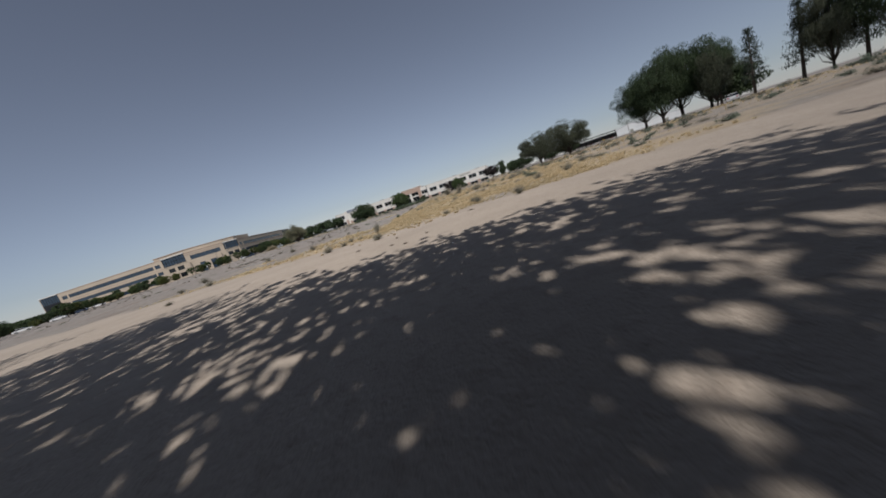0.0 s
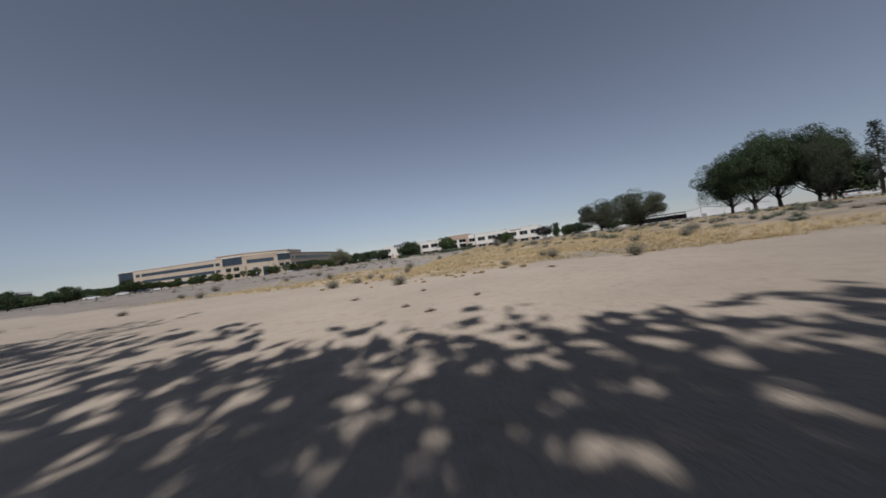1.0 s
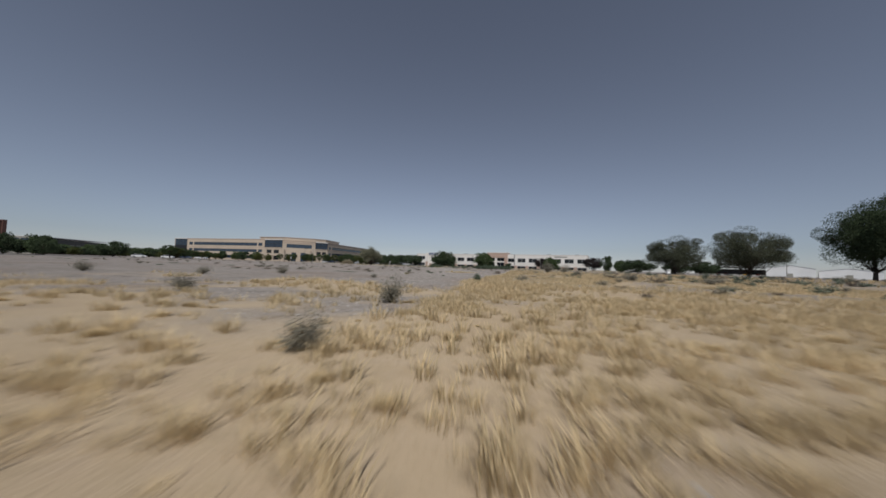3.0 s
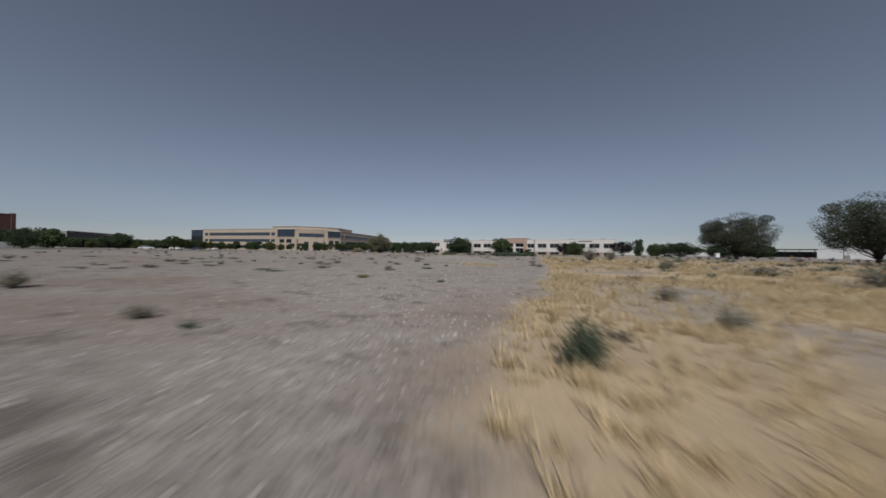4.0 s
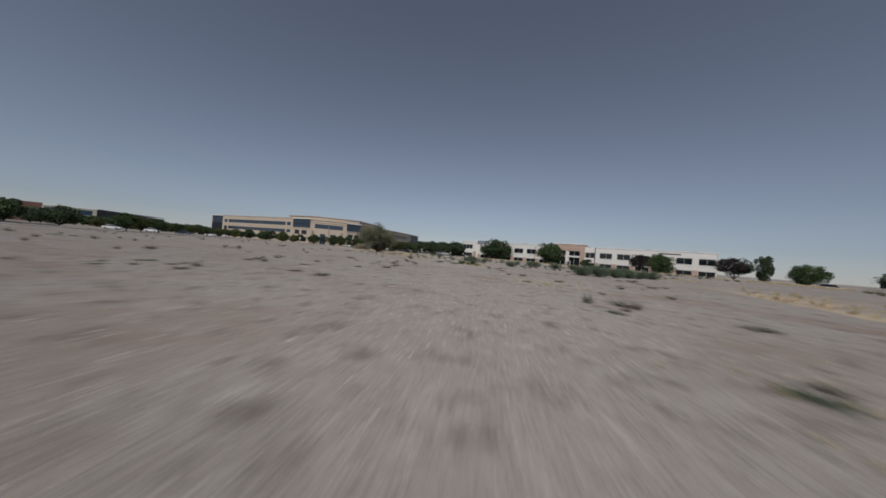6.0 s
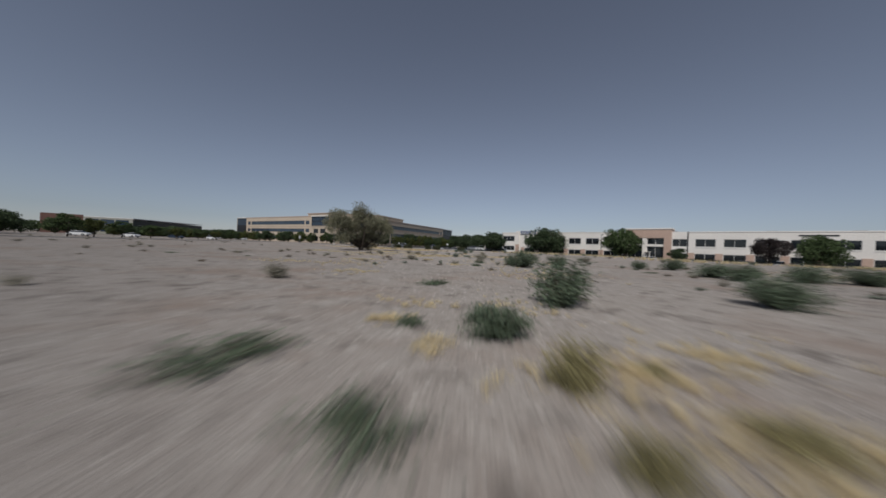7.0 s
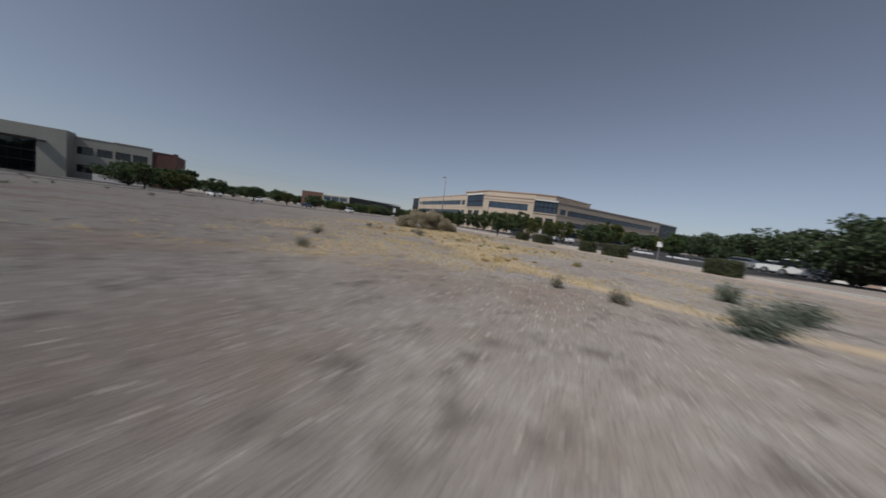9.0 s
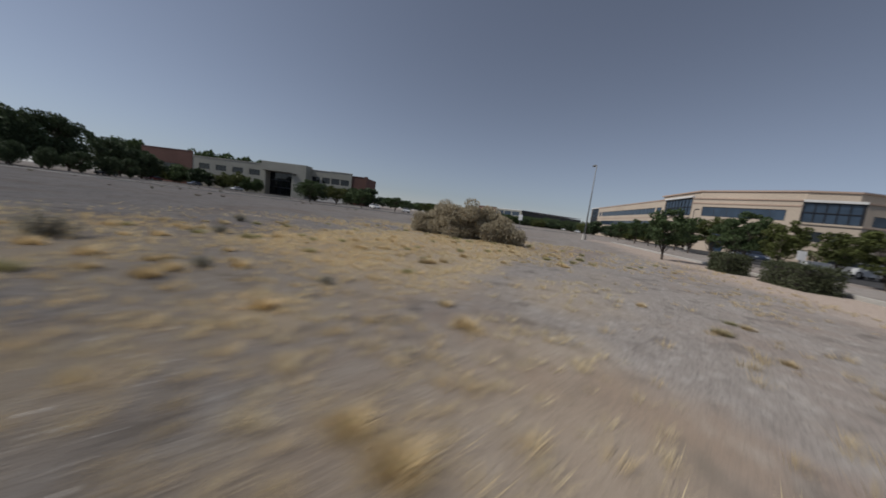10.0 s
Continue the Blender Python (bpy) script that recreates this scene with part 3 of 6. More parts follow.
glazed(tan_offices, T[4], T[5], 9.6, 14.6, ((9.8, 12.1), (12.2, 14.4)))
facade(tan_offices, T[4], T[5], -0.3, 9.6, [(1.0, 4.2, 5.4, 7.8), (5.2, 8.4, 5.4, 7.8)], BEIGE, GLASS, mull=1.6)
facade(tan_offices, T[5], T[6], -0.3, 14.9, ribbon((Vector(T[6]) - Vector(T[5])).length, 1.8, ((9.9, 12.2), (5.3, 7.4), (1.2, 3.4))), BEIGE, BLUE_GLASS, mull=3.0)
glazed(tan_offices, T[6], T[7], -0.3, 14.4, ((9.9, 14.0),))
BK = [(-172.0, 67.0), (-196.0, 58.0), (-168.0, -22.0), (-182.0, -36.0), (-246.0, -54.0), (-250.0, -78.3)]
for p, q in zip(BK, BK[1:]):
    facade(tan_offices, p, q, -0.3, 15.0, [], BEIGE, GLASS)
slab(tan_offices, "roof", [(-249.5, -77.6), (-238, -74.4), (-167.5, -57), (-153.3, -53.2), (-141, -35.4), (-138.2, -26.6), (-164.6, 47.6), (-172.0, 66.0), (-195.0, 57.5), (-167.4, -22.4), (-182.4, -36.6), (-245.4, -54.8)], 14.0, 14.3, ROOFING)
for (p, q, z) in ((T[1], T[2], 15.6), (T[5], T[6], 14.9)):
    band_on(tan_offices, "coping", p, q, z - 0.35, z + 0.08, 0.15, BEIGE_DARK)
    band_on(tan_offices, "sill_course", p, q, 9.35, 9.6, 0.08, BEIGE_DARK)
for p, q, z in ((T[0], T[1], 15.3), (T[2], T[3], 15.2), (T[4], T[5], 14.6), (T[6], T[7], 14.4)):
    band_on(tan_offices, "bay_cap", p, q, z - 0.02, z + 0.55, 0.35, TRIM, back=0.4)
for p, q in ((T[2], T[3]), (T[4], T[5])):
    band_on(tan_offices, "bay_sill", p, q, 9.35, 9.8, 0.25, BEIGE)
# raised centre set back above the roof
RC = [(-174.0, -57.0), (-153.5, -51.8), (-141.8, -34.8), (-139.6, -27.0), (-150.0, -4.0), (-160.0, -8.0), (-158.0, -28.0), (-170.0, -42.0)]
slab(tan_offices, "raised_centre", RC, 14.3, 17.1, BEIGE, "set-back raised parapet over the centre")
cx, cy = sum(p[0] for p in RC) / 8, sum(p[1] for p in RC) / 8
slab(tan_offices, "raised_coping", [(cx + (x - cx) * 1.02, cy + (y - cy) * 1.02) for x, y in RC], 17.1, 17.5, BEIGE_DARK)
band_on(tan_offices, "centre_course", T[3], T[4], 13.4, 13.75, 0.12, BEIGE_DARK)
band_on(tan_offices, "centre_coping", T[3], T[4], 14.75, 15.1, 0.2, BEIGE_DARK)
for u in (2.0, 19.4):
    p = Vector(T[3]).lerp(Vector(T[4]), u / 21.8)
    part("entrance_column", boxed(p.x - 0.5, p.x + 0.5, p.y - 1.6, p.y - 0.6, -0.2, 8.6, bevel=0.05), BEIGE, tan_offices)

# Grey offices with a deep portal and brick ends; the sun only grazes their front.
DA, DD = Vector((-133.7, -190.8)), Vector((-0.342, 0.940)).normalized()
DTURN = math.atan2(DD.y, DD.x)


def dpt(s, back=0.0):
    p = DA + DD * s + Vector((-DD.y, DD.x)) * back
    return (p.x, p.y)


def dplace(s, back=0.0, z=0.0):
    return Matrix.Translation((*dpt(s, back), z)) @ Matrix.Rotation(DTURN, 4, "Z")


grey_offices = empty("grey_office_building", Matrix(), "two-storey grey stucco office building with deep portal and brick ends", "office building")


def dwall(s0, s1, z1, ops, mat, back=0.0, mull=2.0):
    facade(grey_offices, dpt(s0, back), dpt(s1, back), -0.4, z1, ops, mat, GLASS, mull=mull)
    top = part("coping", boxed(0, s1 - s0, -0.10, 0.5, 0.0, 0.22, bevel=0.03), CONCRETE if mat is GREY_STUCCO else BRICK, grey_offices)
    top.matrix_basis = dplace(s0, back, z1 - 0.02)


def two_rows(us, width, rows=((7.6, 10.0), (2.0, 4.4))):
    return [(u, u + width, z0, z1) for u in us for z0, z1 in rows]


dwall(-79.0, -54.7, 14.5, [(4.2, 18.0, 0.6, 8.4)], BRICK, 4.2)
dwall(-54.7, -19.8, 12.7, two_rows((3.1, 10.9, 18.7, 26.5), 5.0), GREY_STUCCO, 4.3)
dwall(-19.8, 0.0, 13.2, [(0.8, 13.6, 0.2, 9.9)], GREY_STUCCO, 5.2, mull=2.4)
dwall(0.0, 8.9, 12.7, two_rows((0.5, 5.0), 3.6), GREY_STUCCO, 4.3)
dwall(8.9, 18.3, 12.85, two_rows((0.4, 4.6), 3.7), GREY_STUCCO, 4.0)
dwall(18.3, 24.6, 12.0, [], BRICK, 4.2)
part("brick_corner_pier", boxed(0, 1.1, -0.3, 1.2, -0.4, 12.5, bevel=0.03), BRICK, grey_offices).matrix_basis = dplace(23.8, 4.2)
part("portal_pier", boxed(-6.0, 0, 0, 5.18, -0.4, 13.8, bevel=0.04), GREY_STUCCO, grey_offices, "broad pale portal pier").matrix_basis = dplace(0.0)
part("portal_pier", boxed(-19.8, -19.0, 2.0, 5.18, -0.4, 10.05, bevel=0.03), GREY_STUCCO, grey_offices).matrix_basis = dplace(0.0)
part("portal_beam", boxed(-19.8, -6.01, 0, 5.18, 10.1, 13.8, bevel=0.04), GREY_STUCCO, grey_offices).matrix_basis = dplace(0.0)
part("portal_canopy", boxed(-7.6, -4.0, -1.3, -0.01, 9.5, 9.75, bevel=0.03), DARK_TRIM, grey_offices).matrix_basis = dplace(0.0)
for z in (3.4, 6.5):
    part("portal_transom", boxed(-18.8, -6.2, 5.0, 5.19, z, z + 0.35), DARK_TRIM, grey_offices).matrix_basis = dplace(0.0)
slab(grey_offices, "roof", [dpt(-78.5, 5.7), dpt(24.2, 5.7), dpt(24.2, 17.6), dpt(-78.5, 17.6)], 11.2, 11.6, ROOFING)
for u, bk in ((-44, 14), (-28, 12), (8, 13)):
    part("rooftop_unit", boxed(0, 3.4, 0, 2.6, 0, 1.3, bevel=0.05), STEEL, grey_offices).matrix_basis = dplace(u, bk, 11.6)
for p, q in ((dpt(24.6, 4.56), dpt(24.6, 18)), (dpt(24.6, 18), dpt(-79, 18)), (dpt(-79, 18), dpt(-79, 4.56))):
    facade(grey_offices, p, q, -0.4, 12.0, [], BRICK, GLASS)
screen_wall = tagged(part("screen_wall", boxed(8.0, 19.5, -7.0, -6.7, -0.3, 1.9, bevel=0.03), WHITE), "low white stucco screen wall before the grey offices", "wall")
screen_wall.matrix_basis = dplace(0.0)

# Long low offices far behind, with a pale roof edge.
far_offices = empty("low_office_building", Matrix(), "distant low office building with brick end and pale roof edge", "office building")
EA, EB, EC, ED = (-325.5, -176.0), (-322.0, -157.0), (-313.5, -132.0), (-372.0, -84.0)
facade(far_offices, EA, EB, -1.5, 13.4, [(3, 9, 5.5, 8.0)], BRICK, GLASS)
facade(far_offices, EB, EC, -1.5, 12.2, [(u, u + 7.2, z, z + 3.6) for u in (1.0, 9.0, 17.0) for z in (2.0, 7.4)], GREY_STUCCO, BLUE_GLASS, mull=2.4)
# this side lies in shade, which is put into its dark wall colour
facade(far_offices, EC, ED, -1.5, 11.4, [(u, u + 6, 5.0, 8.0) for u in range(4, 70, 8)], DARK_STEEL_AND_SHADE, GLASS, mull=2)
slab(far_offices, "roof", [(-322.4, -157.2), (-313.2, -131.6), (-372, -83.6), (-400, -110), (-352, -180), (-326, -176)], 12.3, 12.7, SHED_WHITE, "pale roof edge")
facade(far_offices, (-352, -180), EA, -1.5, 13.4, [], BRICK, GLASS)

# ---- trees ----


def tree_model(name, seed, height, spread, trunk_h, leaf, size=0.30, leaves=5200, clumps=46, stems=1, trunk_r=0.22, flat=0.75, droop=0.0, bark=None, lobes=(), fill=1.0):
    """A tree at the origin: tapered trunk with limbs, and a crown of clumps of single leaves with gaps between them."""
    rng = np.random.default_rng(seed)
    root = new(name)
    root.empty_display_size = 0.3
    bm = bmesh.new()
    rad = spread / 2
    cz = trunk_h + (height - trunk_h) * 0.5
    tips = []
    for i in range(clumps):
        if lobes:
            lx, ly, lz, lr = lobes[i % len(lobes)]
            d = rng.normal(size=3)
            d *= lr * rng.uniform(0.35, 1.0) / np.linalg.norm(d)
            tips.append((lx + d[0], ly + d[1], max(0.5, lz + d[2])))
            continue
        th, v = rng.uniform(0, 2 * math.pi), rng.uniform(-1, 1)
        r = rng.uniform(0.4, 0.98) ** 0.6
        w = math.sqrt(1 - abs(v) ** 2.4)
        lump = 1 + 0.2 * math.sin(3 * th + seed) + 0.12 * math.sin(5 * th + 2 * seed)
        tips.append((rad * r * w * math.cos(th) * lump * 0.88, rad * r * w * math.sin(th) * lump * 0.88, cz + (height - trunk_h) * 0.46 * r * v * (1.0 if v > 0 else flat) - droop * w))
    for s in range(stems):
        lean = rng.normal(0, 0.05 if stems == 1 else 0.22, 2) * height
        base = rng.normal(0, 0.02 if stems == 1 else 0.16, 2)
        mid = (base[0] + lean[0] * 0.35, base[1] + lean[1] * 0.35, trunk_h * 0.8)
        top = (base[0] + lean[0], base[1] + lean[1], height * 0.8)
        tube(bm, [(base[0], base[1], -0.25), (base[0] * 0.9, base[1] * 0.9, 0.15), mid, top], [trunk_r * 1.4, trunk_r, trunk_r * 0.75, trunk_r * 0.12], 8)
        for i in range(s, len(tips), stems):
            if i % 2 == 0 or stems > 1:
                t = tips[i]
                f = rng.uniform(0.5, 0.95)
                st = (mid[0] * f + base[0] * (1 - f), mid[1] * f + base[1] * (1 - f), mid[2] * f) if t[2] < height * 0.6 else (mid[0] * 0.5 + top[0] * 0.5, mid[1] * 0.5 + top[1] * 0.5, mid[2] * 0.6 + top[2] * 0.4)
                bend = ((st[0] + t[0]) / 2, (st[1] + t[1]) / 2, (st[2] + t[2]) / 2 - 0.05 * rad + rng.normal(0, 0.06 * rad))
                tube(bm, [st, bend, t], [trunk_r * 0.36, trunk_r * 0.2, trunk_r * 0.06], 5)
    part("trunk", bm, bark or BARK, root, smooth=True)
    per = leaves // clumps
    pts = []
    for t in tips:
        cr = rad * rng.uniform(0.2, 0.38) * fill
        p = rng.normal(size=(per, 3))
        p *= (cr * rng.uniform(0.3, 1.0, per) ** 0.5 / np.linalg.norm(p, axis=1))[:, None]
        p[:, 2] *= 0.75
        pts.append(p + np.array(t))
    v, f = leaf_quads(np.concatenate(pts), size, size * 0.55, rng)
    v[:, 2] = np.maximum(v[:, 2], 0.25)
    sheet("crown", v, f, leaf, root)
    return root


def conifer_model(name, seed, height, spread, leaf):
    """A narrow pine: straight trunk, whorls of boughs, thin at the top."""
    rng = np.random.default_rng(seed)
    root = new(name)
    bm = bmesh.new()
    tube(bm, [(0, 0, -0.2), (0.05, 0, height * 0.5), (0, 0.05, height)], [0.2, 0.12, 0.02], 8)
    pts = []
    for i in range(70):
        z = height * (0.22 + 0.78 * (i / 70))
        r = spread / 2 * (1.08 - (z / height)) ** 0.7 * rng.uniform(0.45, 1.1)
        th = i * 2.4 + rng.normal(0, 0.3)
        tip = (r * math.cos(th), r * math.sin(th), z + rng.uniform(-0.2, 0.35))
        tube(bm, [(0, 0, z), tip], [0.04, 0.01], 4)
        k = rng.uniform(0.35, 1.05, 26)[:, None]
        pts.append(np.array([(0, 0, z)]) * (1 - k) + np.array([tip]) * k + rng.normal(0, 0.18, (26, 3)))
    part("trunk", bm, BARK, root, smooth=True)
    v, f = leaf_quads(np.concatenate(pts), 0.3, 0.1, rng)
    sheet("crown", v, f, leaf, root)
    return root


def stand(model, x, y, sx=1.0, sz=1.0, turn=0.0, label="", category="tree", group="", sink=0.0):
    """Sets a copy of a model on the ground."""
    m = Matrix.Translation((x, y, float(ground_z(x, y)) - sink)) @ Matrix.Rotation(radians(turn), 4, "Z") @ Matrix.Diagonal((sx, sx, sz, 1))
    return tagged(copy_thing(model, m), label, category, group)


def drop_model(root):
    """Takes a model off the stage once its copies stand."""
    for o in (*root.children_recursive, root):
        bpy.data.objects.remove(o)


ROUND = tree_model("tree", 11, 8.0, 9.0, 0.9, LEAF_GREEN, clumps=95, leaves=9000, size=0.46, flat=1.0)
LOOSE = tree_model("tree", 12, 8.0, 8.5, 0.7, LEAF_DARK, clumps=55, leaves=7000, size=0.50, flat=1.0)
BROAD = tree_model("tree", 13, 8.0, 11.0, 1.0, LEAF_DARK, clumps=80, leaves=8500, size=0.52, flat=1.0)
DUSKY = tree_model("tree", 15, 8.0, 9.0, 2.0, LEAF_PURPLE, clumps=50, leaves=6000, size=0.48, flat=0.7)
ELM = tree_model("tree", 16, 8.0, 9.5, 1.2, LEAF_ELM, clumps=80, leaves=64000, size=0.145, flat=0.85, droop=0.3, fill=0.95)
GROVE = tree_model("tree", 19, 8.0, 10.0, 1.7, LEAF_DARK, clumps=76, leaves=50000, size=0.17, flat=1.0, fill=0.92, trunk_r=0.26)
SHADE = tree_model("tree", 18, 8.0, 9.5, 4.1, LEAF_DARK, clumps=90, leaves=4600, size=0.36, flat=0.9, fill=0.70)
# denser crown for the unseen rear rows, added only to block sky
SKY_BLOCK = tree_model("tree", 28, 8.0, 9.5, 2.0, LEAF_DARK, clumps=100, leaves=9000, size=0.40, flat=1.0)
LOOSE_FAR = tree_model("tree", 12, 8.0, 8.5, 0.7, LEAF_DARK, clumps=44, leaves=2000, size=0.86, flat=1.0)
BROAD_FAR = tree_model("tree", 13, 8.0, 11.0, 1.0, LEAF_GREEN, clumps=52, leaves=2200, size=0.96, flat=1.0)
PALE_FAR = tree_model("tree", 14, 8.0, 8.0, 0.6, LEAF_YELLOW, clumps=44, leaves=1900, size=0.80, flat=1.0)
YOUNG = tree_model("tree", 23, 8.0, 5.0, 2.1, LEAF_GREEN, clumps=44, leaves=6500, size=0.30, flat=1.0, fill=0.9, trunk_r=0.14)
YOUNG_PALE = tree_model("tree", 24, 8.0, 5.0, 1.6, LEAF_YELLOW, clumps=44, leaves=6000, size=0.30, flat=1.0, fill=0.9, trunk_r=0.14)
PINE = conifer_model("pine_tree", 17, 8.0, 4.4, LEAF_CONIFER)

# along the white offices
for model, x, y, h, w, lab in ((BROAD, -47.6, -6.0, 11.6, 15.5, "broad dark green tree in front of the white offices"), (ROUND, -17.3, -9.0, 11.0, 12.5, "dense round clipped green tree before the entrance"),
                               (LOOSE, -1.6, -9.5, 4.6, 4.6, "small green tree beside the entrance"), (DUSKY, 18.2, -9.0, 7.6, 8.2, "umbrella-shaped dusky tree before white offices"),
                               (ROUND, 25.6, -24.0, 7.9, 7.8, "dark green round tree by the car park"), (DUSKY, 45.5, -12.0, 8.2, 9.5, "dull purple-leaved tree at the building's corner"),
                               (BROAD, -39.9, -55.1, 5.6, 9.6, "low broad dark tree over parked cars"),
                               (LOOSE, -80.0, -8.0, 9.0, 11.0, "dark green tree at the white offices' end"), (LOOSE, -90.0, 0.0, 8.0, 10.0, "dark green tree between the two offices"),
                               (BROAD, -101.0, 6.0, 9.0, 11.0, "dark green tree between the two offices")):
    ref = {ROUND: 9.0, LOOSE: 8.5, BROAD: 11.0, DUSKY: 9.0}[model]
    stand(model, x, y, w / ref, h / 8.0, x * 7, lab, group="trees along the white offices")
# along the tan offices
rng = random.Random(4)
FACES = (((-249.4, -78.7), (-152.7, -53.8), 24, 4.4, 6.4), ((-152.7, -53.8), (-138.0, -27.0), 4, 4.6, 6.2), ((-137.6, -26.8), (-164.0, 48.0), 15, 5.2, 7.4))
for a, b, n, lo, hi in FACES:
    a, b = Vector(a), Vector(b)
    out = Vector(((b - a).y, -(b - a).x)).normalized()
    for i in range(n):
        p = a.lerp(b, (i + rng.uniform(0.1, 0.9)) / n) + out * rng.uniform(7, 17)
        h = rng.uniform(lo, hi)
        model, ref = rng.choice(((LOOSE_FAR, 8.5), (PALE_FAR, 8.0), (BROAD_FAR, 11.0), (PALE_FAR, 8.0)))
        stand(model, p.x, p.y, h * rng.uniform(0.95, 1.3) / ref, h / 8.0, rng.uniform(0, 360), "leafy green car-park tree in front of the tan offices", group="trees along the tan offices")
for x, y, h in ((-136, 32, 9.0), (-142, 46, 9.5), (-120, 24, 7.5), (-112, 38, 9), (-116, 52, 10), (-104, 30, 8), (-258, -84, 6.0), (-266, -88, 6.6), (-274, -92, 6.6)):
    stand(LOOSE_FAR, x, y, h / 8.5, h / 8.0, x * 7, "leafy green car-park tree past the tan offices", group="trees along the tan offices")
# far green belt behind and beside
for i in range(26):
    a = -250 + 4.0 * rng.uniform(-2, 2) - i * 0.6
    y = -84 - 6.4 * i * 0.35
    stand(rng.choice((LOOSE_FAR, BROAD_FAR)), a, y, rng.uniform(1.0, 1.4), rng.uniform(0.62, 0.85), rng.uniform(0, 360), "dark green tree in a distant belt", group="distant tree belt")
# young trees just behind the hedges, each with a clear stem
for x in (-126, -120, -114, -108, -102, -97, -91.5, -86, -80.5, -74.5, -69, -63, -57, -51.5, -46.5):
    h = rng.uniform(4.6, 5.8) * float(np.interp(x, (-80, -66, -52), (0.95, 0.70, 0.52)))
    model, ref = rng.choice(((YOUNG, 5.0), (YOUNG, 5.0), (YOUNG_PALE, 5.0)))
    stand(model, x + rng.uniform(-1, 1), -67.0 + 0.1 * (x + 60) + rng.uniform(-1.6, 2.2), h * rng.uniform(0.62, 0.85) / ref, h / 8.0, rng.uniform(0, 360), "young leafy green tree behind the clipped hedges", group="young lot trees")
stand(YOUNG, -62.4, -77.6, 2.6 / 5.0, 3.5 / 8.0, 40, "slim young tree by the kerb", group="young lot trees")
for x in (-112, -99, -89, -77, -66):
    h = rng.uniform(4.0, 5.0)
    stand(YOUNG_PALE, x, -58.5 + 0.1 * (x + 60) + rng.uniform(-2.0, 2.0), h * 0.8 / 5.0, h / 8.0, rng.uniform(0, 360), "leafy green tree in the car park's second row", group="young lot trees")
# tall trees past the grey offices, and woods far off
for x, y, h in ((-55.5, -197, 13.0), (-61, -197, 12.6), (-66, -198, 13.2), (-71, -201, 12.6), (-58, -207, 14.0), (-79, -207, 11.0), (-84, -211, 11.0), (-90, -214, 9.6), (-96, -222, 8.6), (-52, -176, 4.2), (-58, -180, 4.6), (-63, -182, 4.4), (-68, -184, 4.8), (-74, -188, 5.0), (-79, -192, 5.2)):
    model, ref = rng.choice(((LOOSE, 8.5), (BROAD, 11.0)))
    stand(model, x, y, h * 0.85 / ref, h / 8.0, rng.uniform(0, 360), "tall dark green tree beyond the drive", group="tall trees by the drive")
for i in range(64):
    a = radians(95 + i * 2.1 + rng.uniform(-0.8, 0.8))
    d = rng.uniform(290, 360)
    stand(rng.choice((LOOSE_FAR, BROAD_FAR)), -20 + d * math.cos(a), -100 + d * math.sin(a), rng.uniform(1.5, 2.2), rng.uniform(0.9, 1.3), rng.uniform(0, 360), "dark green tree in distant woods", group="distant woods")
# by the grey offices
for a in (-76, -71, -66, -62, -57.5, -53, -48.5, -44, -40, -36, -32, -28, -24.5, -21.0, -17.5, 10.5, 14.0, 17.0, 20.5, 24.5, 28.0):
    p = Vector(dpt(a + rng.uniform(-0.8, 0.8), -rng.uniform(5.0, 9.0) if a < 0 else -rng.uniform(2.0, 4.5)))
    md, ref = rng.choice(((LOOSE_FAR, 8.5), (BROAD_FAR, 11.0), (PALE_FAR, 8.0), (LOOSE_FAR, 8.5)))
    h = rng.uniform(5.2, 7.6) if a < 0 else rng.uniform(4.8, 6.6)
    stand(md, p.x, p.y, h * rng.uniform(0.95, 1.2) / ref, h / 8.0, a * 51, "dusty green tree beside the grey offices' drive", group="trees by the grey offices")
for a, bk, h in ((-80, 38, 19.5), (-70, 38, 19.0), (-60, 40, 18.5), (-48, 42, 17.5), (-38, 42, 16.5), (-90, 8, 17), (-98, 16, 18)):
    p = Vector(dpt(a, bk))
    stand(BROAD_FAR, p.x, p.y, h * 0.9 / 11.0, h / 8.0, a * 37, "tall dark green tree behind the grey offices", group="trees by the grey offices")
for x, y, h, md in ((-163, -158, 4.6, LOOSE_FAR), (-103, -152, 5.5, BROAD), (-139, -162.5, 7.6, LOOSE_FAR), (-131, -163, 6.4, BROAD_FAR), (-205, -146, 5.0, LOOSE_FAR), (-212, -138, 4.8, PALE_FAR), (-222, -132, 4.6, LOOSE_FAR), (-228, -124, 5.0, BROAD_FAR), (-236, -116, 5.0, LOOSE_FAR), (-240, -106, 5.4, PALE_FAR),
                    (-215, -112, 4.2, LOOSE_FAR), (-200, -104, 4.0, PALE_FAR), (-226, -98, 5.2, LOOSE_FAR), (-91, -140.5, 5.2, YOUNG), (-95.5, -137, 4.8, YOUNG_PALE), (-99.5, -132.5, 4.4, YOUNG), (-106, -127, 4.0, YOUNG), (-112, -121, 3.8, YOUNG_PALE), (-118, -115, 3.6, YOUNG), (-125, -109, 3.5, YOUNG_PALE), (-133, -103, 3.6, YOUNG), (-182, -132, 3.8, LOOSE_FAR), (-196, -124, 3.8, PALE_FAR), (-208, -156, 7.0, BROAD_FAR), (-248, -112, 6.0, BROAD_FAR)):
    stand(md, x, y, h * 1.3 / {LOOSE_FAR: 8.5, BROAD_FAR: 11.0, BROAD: 9.0, PALE_FAR: 8.0, YOUNG: 6.0, YOUNG_PALE: 6.0}[md], h / 8.0, x * 11 + y, "dusty green tree along the far drive", group="trees by the grey offices")
